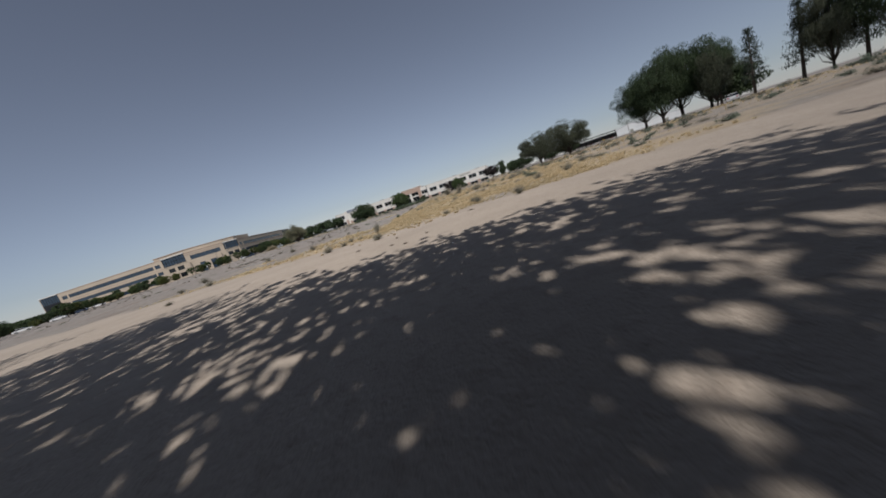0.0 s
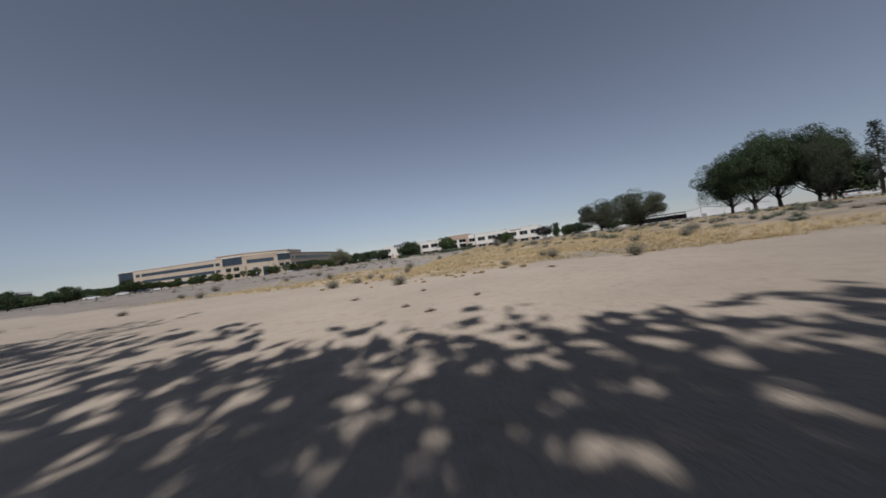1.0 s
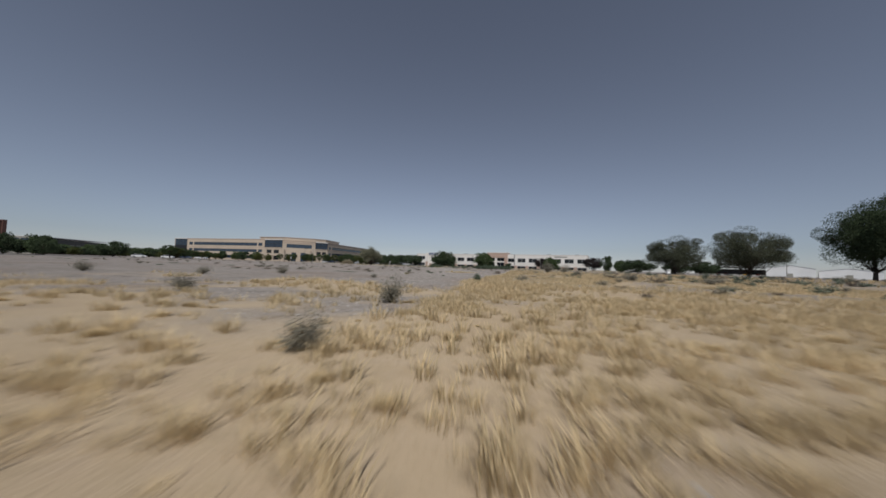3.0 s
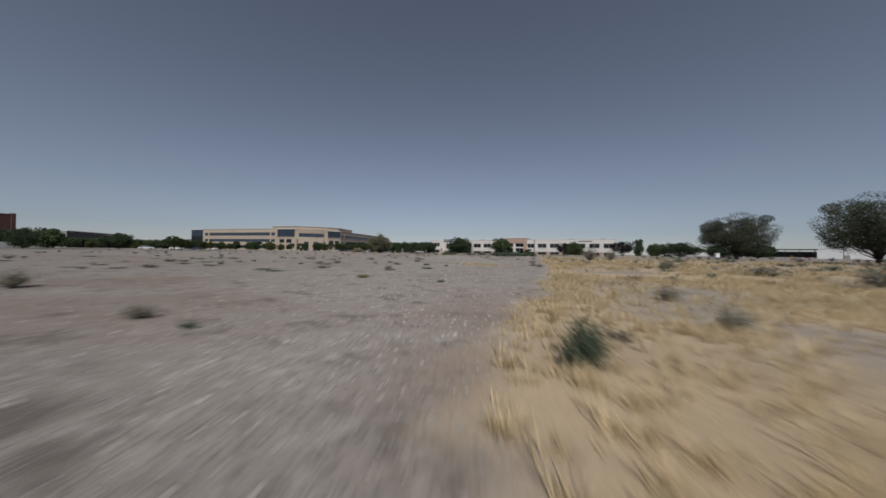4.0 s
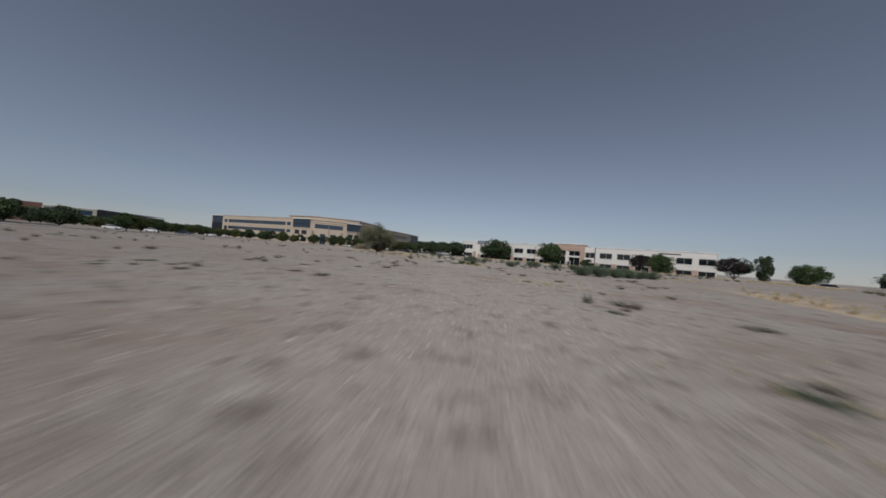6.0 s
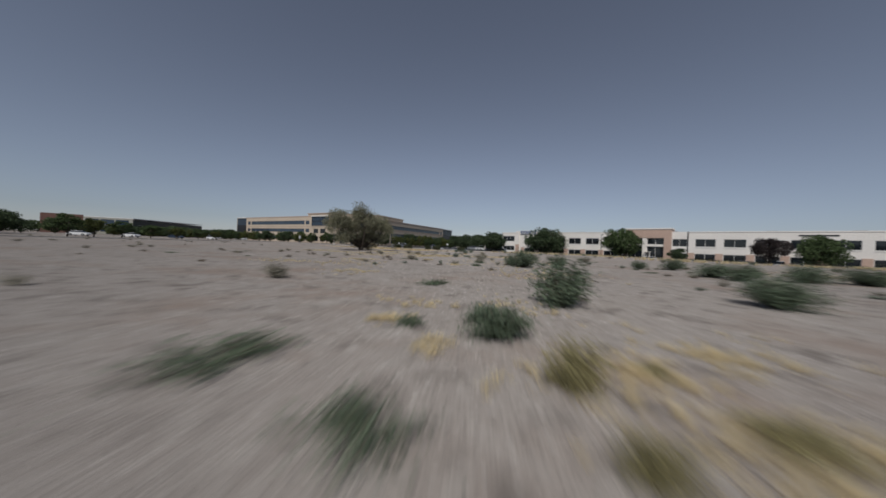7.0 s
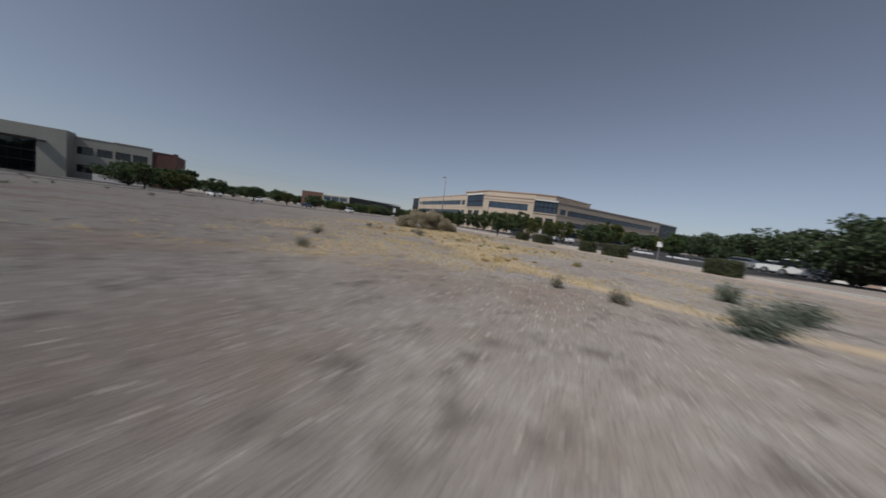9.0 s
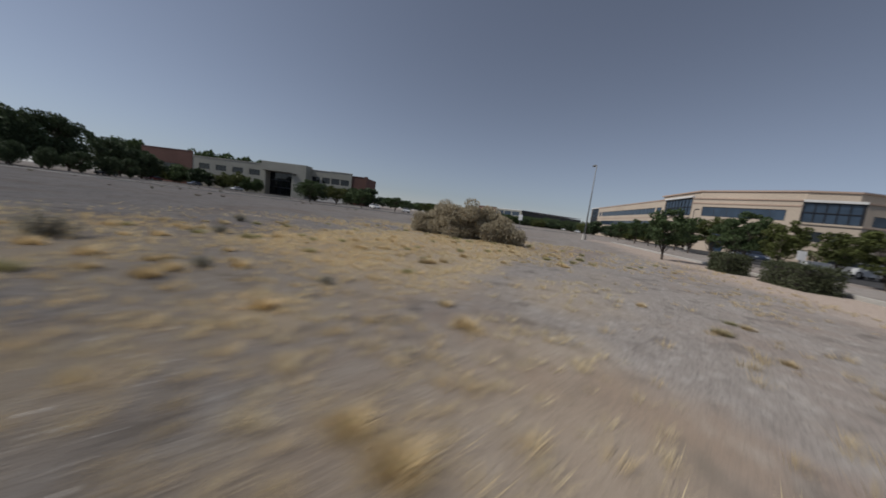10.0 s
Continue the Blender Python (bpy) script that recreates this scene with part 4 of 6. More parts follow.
# east of the lot
stand(ELM, 64.8, -106.0, 12.0 / 9.5, 8.8 / 8.0, 30, "spreading grey-green elm standing alone in the scrub", group="elms in the scrub")
stand(ELM, 66.9, -139.6, 8.6 / 9.5, 6.6 / 8.0, 200, "spreading grey-green elm standing alone in the scrub", group="elms in the scrub")
def out_east(x, y, k=1.35):
    """Sets the grove back from the start of the flight."""
    return 54.0 + (x - 54.0) * k, -201.0 + (y + 201.0) * k


for x, y, h, w, md in ((79.6, -139.6, 8.4, 8.4, GROVE), (82.0, -140.6, 10.2, 10.0, GROVE), (85.4, -139.6, 11.4, 10.4, GROVE), (88.6, -141.6, 10.0, 8.4, GROVE), (93.5, -139, 6.4, 6.0, ELM), (91, -142.5, 5.0, 7.0, LOOSE), (87.2, -145.6, 8.6, 4.6, ELM), (94.8, -153.8, 10.5, 6.0, ELM), (98.5, -157, 11.6, 10, GROVE), (104, -161, 11.6, 12, GROVE), (106, -168, 10.8, 11, GROVE)):
    ref = {LOOSE: 8.5, GROVE: 10.0, ELM: 9.5}[md]
    x1, y1 = out_east(x, y)
    stand(md, x1, y1, 1.35 * w / ref, 1.35 * h / 8.0, x * 23, "tall dark green tree in a grove", group="grove east of the lot")
for x, y, h, w in ((89.5, -149.5, 8.6, 4.2), (93.2, -152, 9.4, 4.8), (97, -155, 8.6, 4.4), (87.5, -146, 7.4, 4.0)):
    x1, y1 = out_east(x, y)
    stand(PINE, x1, y1, 1.35 * w / 4.4, 1.35 * h / 8.0, x * 9, "thin dark pine in a grove", "pine tree", group="grove east of the lot")
stand(LOOSE, 51.5, -17.0, 5.4 / 8.5, 9.6 / 8.0, 10, "small conical green tree beyond the dry grass", "tree")
stand(ROUND, 57.5, -31.0, 7.4 / 9.0, 6.4 / 8.0, 70, "low round dark tree far beyond the grass", "tree")
for x, y, h, w in ((60, -75, 4.4, 9.0), (76, -40, 5.0, 10), (84, -46, 5.0, 9)):
    stand(BROAD, x, y, w / 11.0, h / 8.0, x * 3, "dark low tree beyond the scrub", group="far trees by the sheds")
# the trees whose shade lies over the start, all out of view
# the rows past y -214 are added to darken the shade
for x, y, h, w, a in ((31.5, -210.6, 9.3, 10.6, 0), (41.5, -210.1, 9.4, 10.6, 60), (51.1, -210.0, 9.6, 10.6, 80), (60.8, -209.8, 9.6, 10.4, 40), (69.1, -210.1, 9.4, 10.6, 150), (78.0, -210.6, 9.5, 11, 220), (56.0, -208.6, 8.4, 8.0, 30), (54.5, -218.6, 12.5, 12, 20), (64.5, -219.6, 12, 12, 70), (44.5, -219.6, 12, 12, 130), (74.5, -220, 12, 12, 10), (34.0, -220, 12, 12, 200), (49.5, -227, 13, 13, 77), (60, -228, 13, 13, 160), (70, -228, 13, 13, 250), (39.5, -228, 13, 13, 300)):
    stand(SHADE if y > -214 else SKY_BLOCK, x, y, w / 9.5, h / 8.0, a, "unseen tall tree behind the start, set there to block light", group="shade trees")
for model in (ROUND, LOOSE, BROAD, DUSKY, ELM, SHADE, SKY_BLOCK, GROVE, LOOSE_FAR, BROAD_FAR, PALE_FAR, PINE, YOUNG, YOUNG_PALE):
    drop_model(model)

# the lone shrubby tree that the camera passes
lone = tree_model("russian_olive_tree", 31, 6.0, 7.0, 0.7, LEAF_OLIVE, size=0.105, leaves=50000, clumps=170, stems=6, trunk_r=0.08, fill=0.62,
                  lobes=((0, -2.7, 3.3, 1.0), (0.2, -2.3, 2.6, 1.0), (-0.2, -3.1, 2.7, 0.8), (0, 0, 3.75, 1.15), (0, -0.4, 4.0, 0.85), (0.6, 0.2, 3.0, 1.3), (-0.6, -0.2, 2.9, 1.3), (0, 1.1, 3.15, 1.1), (0, 2.6, 2.8, 0.95), (0.1, 2.9, 2.1, 0.85), (0, 1.8, 2.1, 1.1), (0, -1.5, 2.1, 1.0), (0, -1.4, 2.9, 1.0), (0, 0.3, 2.0, 1.1), (0.3, -2.2, 1.6, 0.75), (-0.3, 2.3, 1.4, 0.75)))
lone.matrix_basis = Matrix.Translation((-24.3, -107.4, float(ground_z(-24.3, -107.4)))) @ Matrix.Diagonal((1.3, 1.3, 1.3, 1))
tagged(lone, "lone multi-stemmed grey-green olive tree on gravelly ground", "tree")

# ---- shrubs, weeds and grass ----


def shrub_model(name, seed, leaf, h=0.6, w=0.9, n=900, size=0.05, twigs=26, twig_mat=None, loose=0.08):
    """A low bush: many thin twigs from one root, set with small leaves."""
    rng = np.random.default_rng(seed)
    root = new(name)
    bm = bmesh.new()
    foot = [bm.verts.new((0.012 * math.cos(k * 2.1), 0.012 * math.sin(k * 2.1), -0.03)) for k in range(3)]
    pts = []
    for i in range(twigs):
        th, r = rng.uniform(0, 2 * math.pi), rng.uniform(0.1, 1.0) ** 0.6
        tip = np.array((w / 2 * r * math.cos(th), w / 2 * r * math.sin(th), h * math.sqrt(max(0.05, 1.02 - r * r)) * rng.uniform(0.7, 1.05)))
        mid = [bm.verts.new(tuple(tip * 0.5 + np.array((0.005 * math.cos(k * 2.1), 0.005 * math.sin(k * 2.1), 0.04 * h)))) for k in range(3)]
        end = bm.verts.new(tuple(tip))
        for k in range(3):
            bm.faces.new((foot[k], foot[(k + 1) % 3], mid[(k + 1) % 3], mid[k]))
            bm.faces.new((mid[k], mid[(k + 1) % 3], end))
        k = rng.uniform(0.25, 1.0, n // twigs)[:, None]
        pts.append(tip * k + rng.normal(0, 1, (n // twigs, 3)) * (loose * w, loose * w, min(loose * w, 0.16 * h)) * k)
    part("stem", bm, twig_mat or WEED_BROWN, root)
    c = np.concatenate(pts)
    c[:, 2] = np.maximum(c[:, 2], 0.02)
    v, f = leaf_quads(c, size, size * 0.45, rng, 0.3)
    sheet("foliage", v, f, leaf, root)
    return root


GREEN_BUSH = shrub_model("tumbleweed_bush", 41, WEED_GREEN, n=4200, size=0.045, twigs=60)
YELLOW_BUSH = shrub_model("yellowing_weed", 46, WEED_YELLOW, h=0.5, w=0.9, n=2600, size=0.05, twigs=46)
SAGE_BUSH = shrub_model("sage_weed_bush", 45, WEED_SAGE, n=2800, size=0.048, twigs=46)
GREY_BUSH = shrub_model("grey_scrub_bush", 42, WEED_GREY, n=2200, size=0.05, twigs=44)
SCRUB = shrub_model("grey_scrub_bush", 47, WEED_GREY, n=420, size=0.10, twigs=20)
GREEN_SCRUB = shrub_model("green_scrub_bush", 48, WEED_SAGE, n=420, size=0.10, twigs=20)
BROWN_BUSH = shrub_model("dry_weed", 43, WEED_BROWN, h=0.35, w=0.7, n=360, size=0.07, twigs=20)
MAT_WEED = shrub_model("low_mat_weed", 44, WEED_GREEN, h=0.14, w=1.0, n=800, size=0.05)


def bush(model, x, y, w, h, lab, cat="bush", base=(0.9, 0.6), group="weeds on the lot"):
    stand(model, x, y, w / base[0], h / base[1], x * 37 + y * 17, lab, cat, group)


GB, GY, BB, MW = "fresh green tumbleweed bush on bare gravel", "grey-green scrub bush on dry ground", "dead brown weed on dry ground", "flat green mat weed on gravel"
for x, y, w, h in ((11.9, -123.9, 1.45, 0.95), (12.35, -126.7, 1.0, 0.42), (11.75, -126.2, 0.7, 0.28), (14.9, -120.3, 1.7, 0.75), (14.3, -110.6, 1.9, 0.8), (6.1, -111.2, 1.4, 0.8), (10.8, -103.8, 1.8, 0.9), (9.2, -105.7, 1.2, 0.6), (13.2, -109.1, 2.2, 0.8), (18.4, -106.1, 2.4, 0.9),
                   (20.5, -104, 2.6, 1.0), (16.4, -108.2, 2.0, 0.9), (3.9, -113.2, 1.0, 0.75), (5.4, -114.3, 1.9, 1.1), (22, -112, 1.8, 0.8), (-5.95, -107.55, 0.85, 0.45), (-25.5, -84.8, 1.1, 0.5), (-19.7, -90.3, 1.3, 0.6),
                   (-25.5, -69.5, 1.4, 0.7), (-27.1, -84.3, 0.75, 0.5), (-24.5, -87.2, 1.0, 0.55), (-22.0, -86.0, 1.0, 0.55), (-17.1, -93.2, 0.9, 0.5), (46.2, -183.2, 0.34, 0.34), (24, -125.3, 1.7, 1.0), (25.1, -124.0, 1.9, 1.1), (26.2, -122.6, 1.8, 1.0), (27, -121.3, 1.7, 1.0), (27.8, -119.4, 1.8, 0.9), (23.6, -122, 1.6, 0.85), (22.8, -118, 1.7, 0.85), (24.6, -117.5, 2.0, 0.9),
                   (22.0, -109, 1.8, 0.9), (21.6, -105.5, 2.0, 0.9), (25.5, -112, 2.2, 0.9), (28.5, -115.5, 2.2, 0.95), (24.5, -106, 2.4, 0.9)):
    bush(GREEN_BUSH if x > -3 else SAGE_BUSH, x, y, w, h, GB if x > -3 else "pale sage-green weed bush on bare gravel")
for x, y, w, h in ((11.4, -129.3, 1.8, 0.3), (13.0, -128.9, 1.2, 0.28), (8.6, -124.2, 1.3, 0.25), (11.3, -127.2, 0.8, 0.2), (4.1, -116.9, 0.8, 0.32), (-6.5, -105.5, 0.6, 0.25), (-5.8, -105.9, 0.9, 0.3),
                   (-15.7, -96.0, 0.9, 0.3), (-15.3, -99.3, 0.9, 0.2), (39.3, -174.6, 0.7, 0.16), (42.7, -179.1, 0.3, 0.12), (37.8, -172.4, 0.5, 0.2), (38.9, -172.3, 0.3, 0.16), (36.5, -173.1, 0.7, 0.18), (43.1, -184.1, 0.3, 0.1), (51.93, -198.68, 0.13, 0.06), (52.39, -198.99, 0.15, 0.05), (52.71, -198.25, 0.12, 0.06), (50.56, -197.85, 0.2, 0.05), (51.57, -197.39, 0.12, 0.06), (53.54, -195.75, 0.22, 0.06), (1.4, -113.2, 1.0, 0.25)):
    if x > 50:
        bush(BROWN_BUSH, x, y, w, h * 0.7, BB, "weed", (0.7, 0.35))
    else:
        bush(MAT_WEED, x, y, w * 0.8, h * 0.55, MW, "weed", (1.0, 0.14))
for x, y, w, h in ((5.0, -127.0, 0.9, 0.5), (-2.5, -116.0, 0.9, 0.4), (-11.4, -107.8, 0.9, 0.45), (-2.9, -107.6, 1.3, 0.5), (1.3, -113.0, 0.8, 0.4), (-1.3, -100.5, 1.2, 0.55), (-0.2, -99.2, 1.3, 0.55), (2.1, -102.1, 1.3, 0.6), (3.1, -98.8, 1.5, 0.6),
                   (-13.7, -107.3, 0.8, 0.4), (-9.2, -109.0, 0.5, 0.25), (-11.9, -112.3, 0.9, 0.35), (-11.6, -96.0, 0.9, 0.5), (-11.5, -102.8, 0.6, 0.3), (-29.3, -94.5, 0.5, 0.3), (-33.1, -95.0, 0.6, 0.35), (-26.9, -88.9, 0.4, 0.28), (-26.0, -88.2, 0.5, 0.28), (-40.2, -90.6, 0.9, 0.5), (-40.9, -87.6, 0.35, 0.18), (-43.0, -90.8, 0.5, 0.25), (-45.5, -94.0, 0.6, 0.3), (-41.6, -85.9, 0.3, 0.14),
                   (50.2, -195.72, 0.52, 0.25), (49.83, -195.1, 0.24, 0.18), (48.02, -194.4, 0.35, 0.18), (47.9, -195.3, 0.45, 0.28), (47.41, -189.8, 0.5, 0.4), (48.37, -193.6, 0.25, 0.14), (34.6, -190, 0.7, 0.4), (40.4, -194.2, 0.5, 0.3), (42.1, -197.2, 0.35, 0.14), (52.4, -194.2, 0.3, 0.2), (55.1, -194.9, 0.45, 0.3),
                   (47.85, -193.5, 0.3, 0.2), (48.55, -192.2, 0.35, 0.25), (53.5, -192.9, 0.45, 0.3), (53.2, -192, 0.4, 0.25), (57.5, -190, 0.6, 0.35), (59, -186, 0.7, 0.4), (44, -191, 0.5, 0.3), (38, -188, 0.6, 0.3), (36, -192.5, 0.5, 0.25),
                   (47.0, -179.4, 0.45, 0.25), (47.3, -181.4, 0.4, 0.25), (51.5, -174.0, 0.9, 0.5), (37.2, -184.5, 0.6, 0.35), (42.3, -184.2, 0.35, 0.16), (48.3, -165.9, 0.9, 0.55), (43.0, -147.0, 2.0, 1.6), (45.0, -144.0, 1.8, 1.3)):
    bush(GREY_BUSH, x, y, w, h, GY)
rng = random.Random(9)


def off_lane(x, y, gap):
    """True away from the open lane that runs across the lot."""
    return abs(x - float(np.interp(y, (-185, -174, -142, -119, -109, -100, -92, -87, -83), (46.4, 41.3, 23.1, 5, -5, -13.5, -21, -30, -38)))) > gap


for i in range(150):
    x, y = rng.uniform(-20, 44), rng.uniform(-184, -98)
    side = abs((x - 46.4) * 0.85 + (y + 185.3) * 0.53)
    if x > float(edge_x(y)) or side < 1.2 or not off_lane(x, y, 3.2):
        continue
    bush(rng.choice((BROWN_BUSH, BROWN_BUSH, SCRUB, MAT_WEED)), x, y, rng.uniform(0.3, 0.9), rng.uniform(0.10, 0.24), BB, "weed", (0.8, 0.4))
for i in range(150):
    x, y = rng.uniform(-18, 24), rng.uniform(-122, -97)
    if off_lane(x, y, 1.4):
        bush(rng.choice((BROWN_BUSH, SCRUB, SCRUB, GREEN_SCRUB)), x, y, rng.uniform(0.25, 0.7), rng.uniform(0.08, 0.2), BB, "weed", (0.8, 0.4))
for i in range(170):
    y = rng.uniform(-184, -128)
    x = float(edge_x(y)) - rng.uniform(3.5, 26)
    side = abs((x - 46.4) * 0.85 + (y + 185.3) * 0.53)
    if side > 1.0 and off_lane(x, y, 3.2):
        bush(rng.choice((BROWN_BUSH, SCRUB, MAT_WEED, BROWN_BUSH)), x, y, rng.uniform(0.3, 0.85), rng.uniform(0.05, 0.13), BB, "weed", (0.8, 0.4))
for i in range(110):
    x, y = rng.uniform(50, 110), rng.uniform(-180, -70)
    bush(rng.choice((SCRUB, GREEN_SCRUB, BROWN_BUSH)), x, y, rng.uniform(0.7, 1.8), rng.uniform(0.35, 0.8), GY)
for i in range(110):
    y = rng.uniform(-191, -150)
    x = rng.uniform(55, 86)
    bush(rng.choice((SCRUB, GREEN_SCRUB, GREEN_SCRUB)), x, y, rng.uniform(0.5, 1.3), rng.uniform(0.15, 0.38), GY)
for i in range(70):
    y = rng.uniform(-186, -140)
    x = float(edge_x(y)) + rng.uniform(1.0, 14)
    bush(rng.choice((BROWN_BUSH, SCRUB, GREEN_SCRUB, BROWN_BUSH)), x, y, rng.uniform(0.3, 0.8), rng.uniform(0.12, 0.34), GY)
for i in range(60):
    x, y = rng.uniform(-90, 5), rng.uniform(-170, -112)
    bush(rng.choice((SCRUB, BROWN_BUSH)), x, y, rng.uniform(0.4, 1.1), rng.uniform(0.2, 0.45), BB, "weed")
for i in range(50):
    x = rng.uniform(-36, 40)
    y = rng.uniform(-92, -42)
    if not off_lane(x, y, 9) or (x < -24 and y < -74):
        continue
    bush(rng.choice((SCRUB, GREEN_SCRUB, BROWN_BUSH)), x, y, rng.uniform(0.7, 1.7), rng.uniform(0.35, 0.7), GY)
for x, y, w, h in ((13.54, -127.4, 0.58, 0.42), (15.1, -128.3, 0.7, 0.25), (14.2, -128.1, 0.45, 0.22), (14.7, -127.2, 0.6, 0.12), (13.9, -126.6, 0.3, 0.1), (-14.5, -96.3, 0.6, 0.22), (-6.2, -102.5, 0.5, 0.28), (-16.7, -100.8, 0.7, 0.12), (-31.5, -85.4, 0.4, 0.2), (40.7, -179.6, 0.4, 0.1)):
    bush(YELLOW_BUSH, x, y, w, h, "yellowing half-dry weed on gravel", "weed", (0.9, 0.5))
for model in (GREEN_BUSH, YELLOW_BUSH, SAGE_BUSH, GREY_BUSH, SCRUB, GREEN_SCRUB, BROWN_BUSH, MAT_WEED):
    drop_model(model)

# the big dry bush at the end of the flight
big = tree_model("saltbush", 51, 2.3, 6.0, 0.25, SALTBUSH, size=0.085, leaves=90000, clumps=150, stems=9, trunk_r=0.03, fill=0.52, bark=WEED_BROWN,
                 lobes=((0, -2.1, 0.95, 0.75), (0.2, -0.9, 1.45, 0.75), (0.4, 0.3, 1.7, 0.7), (-0.3, 1.2, 1.45, 0.7), (0, 2.2, 0.95, 0.65), (0.9, -0.6, 1.0, 0.7), (-0.9, 0.4, 1.1, 0.7), (0, 0, 0.9, 0.9), (0, -1.7, 0.7, 0.6), (0.3, 1.6, 0.75, 0.7), (0.2, -2.7, 0.7, 0.4), (0, 2.8, 0.65, 0.4)))
big.matrix_basis = Matrix.Translation((-54.6, -88.7, float(ground_z(-54.6, -88.7)) - 0.22))
tagged(big, "large dry grey-brown saltbush standing in straw grass", "bush")
dead = shrub_model("dry_weed", 52, STRAW_PALE, h=1.0, w=2.2, n=2500, size=0.08, twigs=50)
dead.matrix_basis = Matrix.Translation((-25.8, -105.4, 0.0))
tagged(dead, "dead straw-coloured weeds under the lone tree", "weed")


def blades(xs, ys, hs, rng, per=26, lean=0.5, width=0.012, spread=0.10):
    """Tufts of grass: each a fan of bent, pointed blades."""
    n = len(xs) * per
    bx, by, bh = np.repeat(xs, per), np.repeat(ys, per), np.repeat(hs, per)
    th, r = rng.uniform(0, 2 * np.pi, n), rng.uniform(0, 1, n) ** 0.5
    k = bh / 0.3
    px, py = bx + np.cos(th) * r * spread * k * 0.6, by + np.sin(th) * r * spread * k * 0.6
    pz = ground_z(px, py) - 0.01
    th2 = th + rng.normal(0, 0.7, n)
    h = bh * rng.uniform(0.55, 1.1, n)
    ln = h * lean * r * rng.uniform(0.5, 1.4, n)
    dx, dy = np.cos(th2), np.sin(th2)
    w = width * k * rng.uniform(0.7, 1.5, n)
    sx, sy = -dy * w, dx * w
    a = np.stack([px - sx, py - sy, pz], -1)
    b = np.stack([px + sx, py + sy, pz], -1)
    mx, my, mz = px + dx * ln * 0.35, py + dy * ln * 0.35, pz + h * 0.6
    c = np.stack([mx + sx * 0.7, my + sy * 0.7, mz], -1)
    d = np.stack([mx - sx * 0.7, my - sy * 0.7, mz], -1)
    e = np.stack([px + dx * ln + sx * 0.15, py + dy * ln + sy * 0.15, pz + h], -1)
    g = np.stack([px + dx * ln - sx * 0.15, py + dy * ln - sy * 0.15, pz + h], -1)
    v = np.stack([a, b, c, d, e, g], 1).reshape(-1, 3)
    i = np.arange(n)[:, None] * 6
    f = np.concatenate([i + np.array([[0, 1, 2, 3]]), i + np.array([[3, 2, 4, 5]])])
    if n > 60000:                                        # far, thick growth: straight blades
        return v.reshape(-1, 6, 3)[:, [0, 1, 4, 5]].reshape(-1, 3), np.arange(4 * n).reshape(-1, 4)
    return v, f


def meadow(name, label, xs, ys, hs, mat, seed, **kw):
    v, f = blades(np.asarray(xs), np.asarray(ys), np.asarray(hs), np.random.default_rng(seed), **kw)
    return tagged(sheet(name, v, f, mat), label, "grass", kind="stuff")


npr = np.random.default_rng(77)


def scatter(n, x0, x1, y0, y1, keep):
    x, y = npr.uniform(x0, x1, n), npr.uniform(y0, y1, n)
    k = npr.uniform(0, 1, n) < keep(x, y)
    return x[k], y[k]


def clear(x, y):
    """Thins the grass in bare spots, and keeps it thick along the graded edge."""
    return np.maximum(np.clip(fbm(x, y, 1.4) * 1.6 + 0.75, 0.02, 1), np.exp(-np.abs(x - edge_x(y)) / 0.5))


x, y = scatter(76000, 34, 60, -195.4, -160, lambda x, y: zones(x, y)[0] * clear(x, y) * np.where(y < -184, np.clip(fbm(x, y, 3.4) * 2.0 + 0.95, 0.03, 1), 1))
meadow("dry_grass", "dense dry golden grass beside the gravel", x, y, npr.uniform(0.05, 0.15, len(x)) * np.clip((y + 197) / 6, 0.65, 1.0), STRAW, 1, per=17, lean=1.0, width=0.0085, spread=0.18)
x, y = scatter(19000, 34, 100, -184, -105, lambda x, y: zones(x, y)[0] * clear(x, y))
meadow("dry_grass", "dry golden grass stretching away from the gravel", x, y, npr.uniform(0.12, 0.28, len(x)) * np.clip((y + 190) / 26, 0.3, 1.0), STRAW, 2, per=18, lean=0.8, width=0.015, spread=0.16)
x, y = scatter(9000, -30, 60, -70, -36, lambda x, y: np.clip(fbm(x, y, 0.3) + 0.2, 0, 1))
meadow("dry_grass", "pale straw at the lot's far edge", x, y, npr.uniform(0.2, 0.4, len(x)), STRAW_PALE, 3, per=10, width=0.035)
x, y = scatter(60000, -60, -25, -106, -77, lambda x, y: zones(x, y)[0] * np.clip(fbm(x, y, 2.6) * 1.4 + 0.75, 0.08, 1))
meadow("bunch_grass", "golden bunch grass over grey gravel", x, y, npr.uniform(0.035, 0.10, len(x)), STRAW_PALE, 4, per=34, lean=1.3, spread=0.30, width=0.0075)
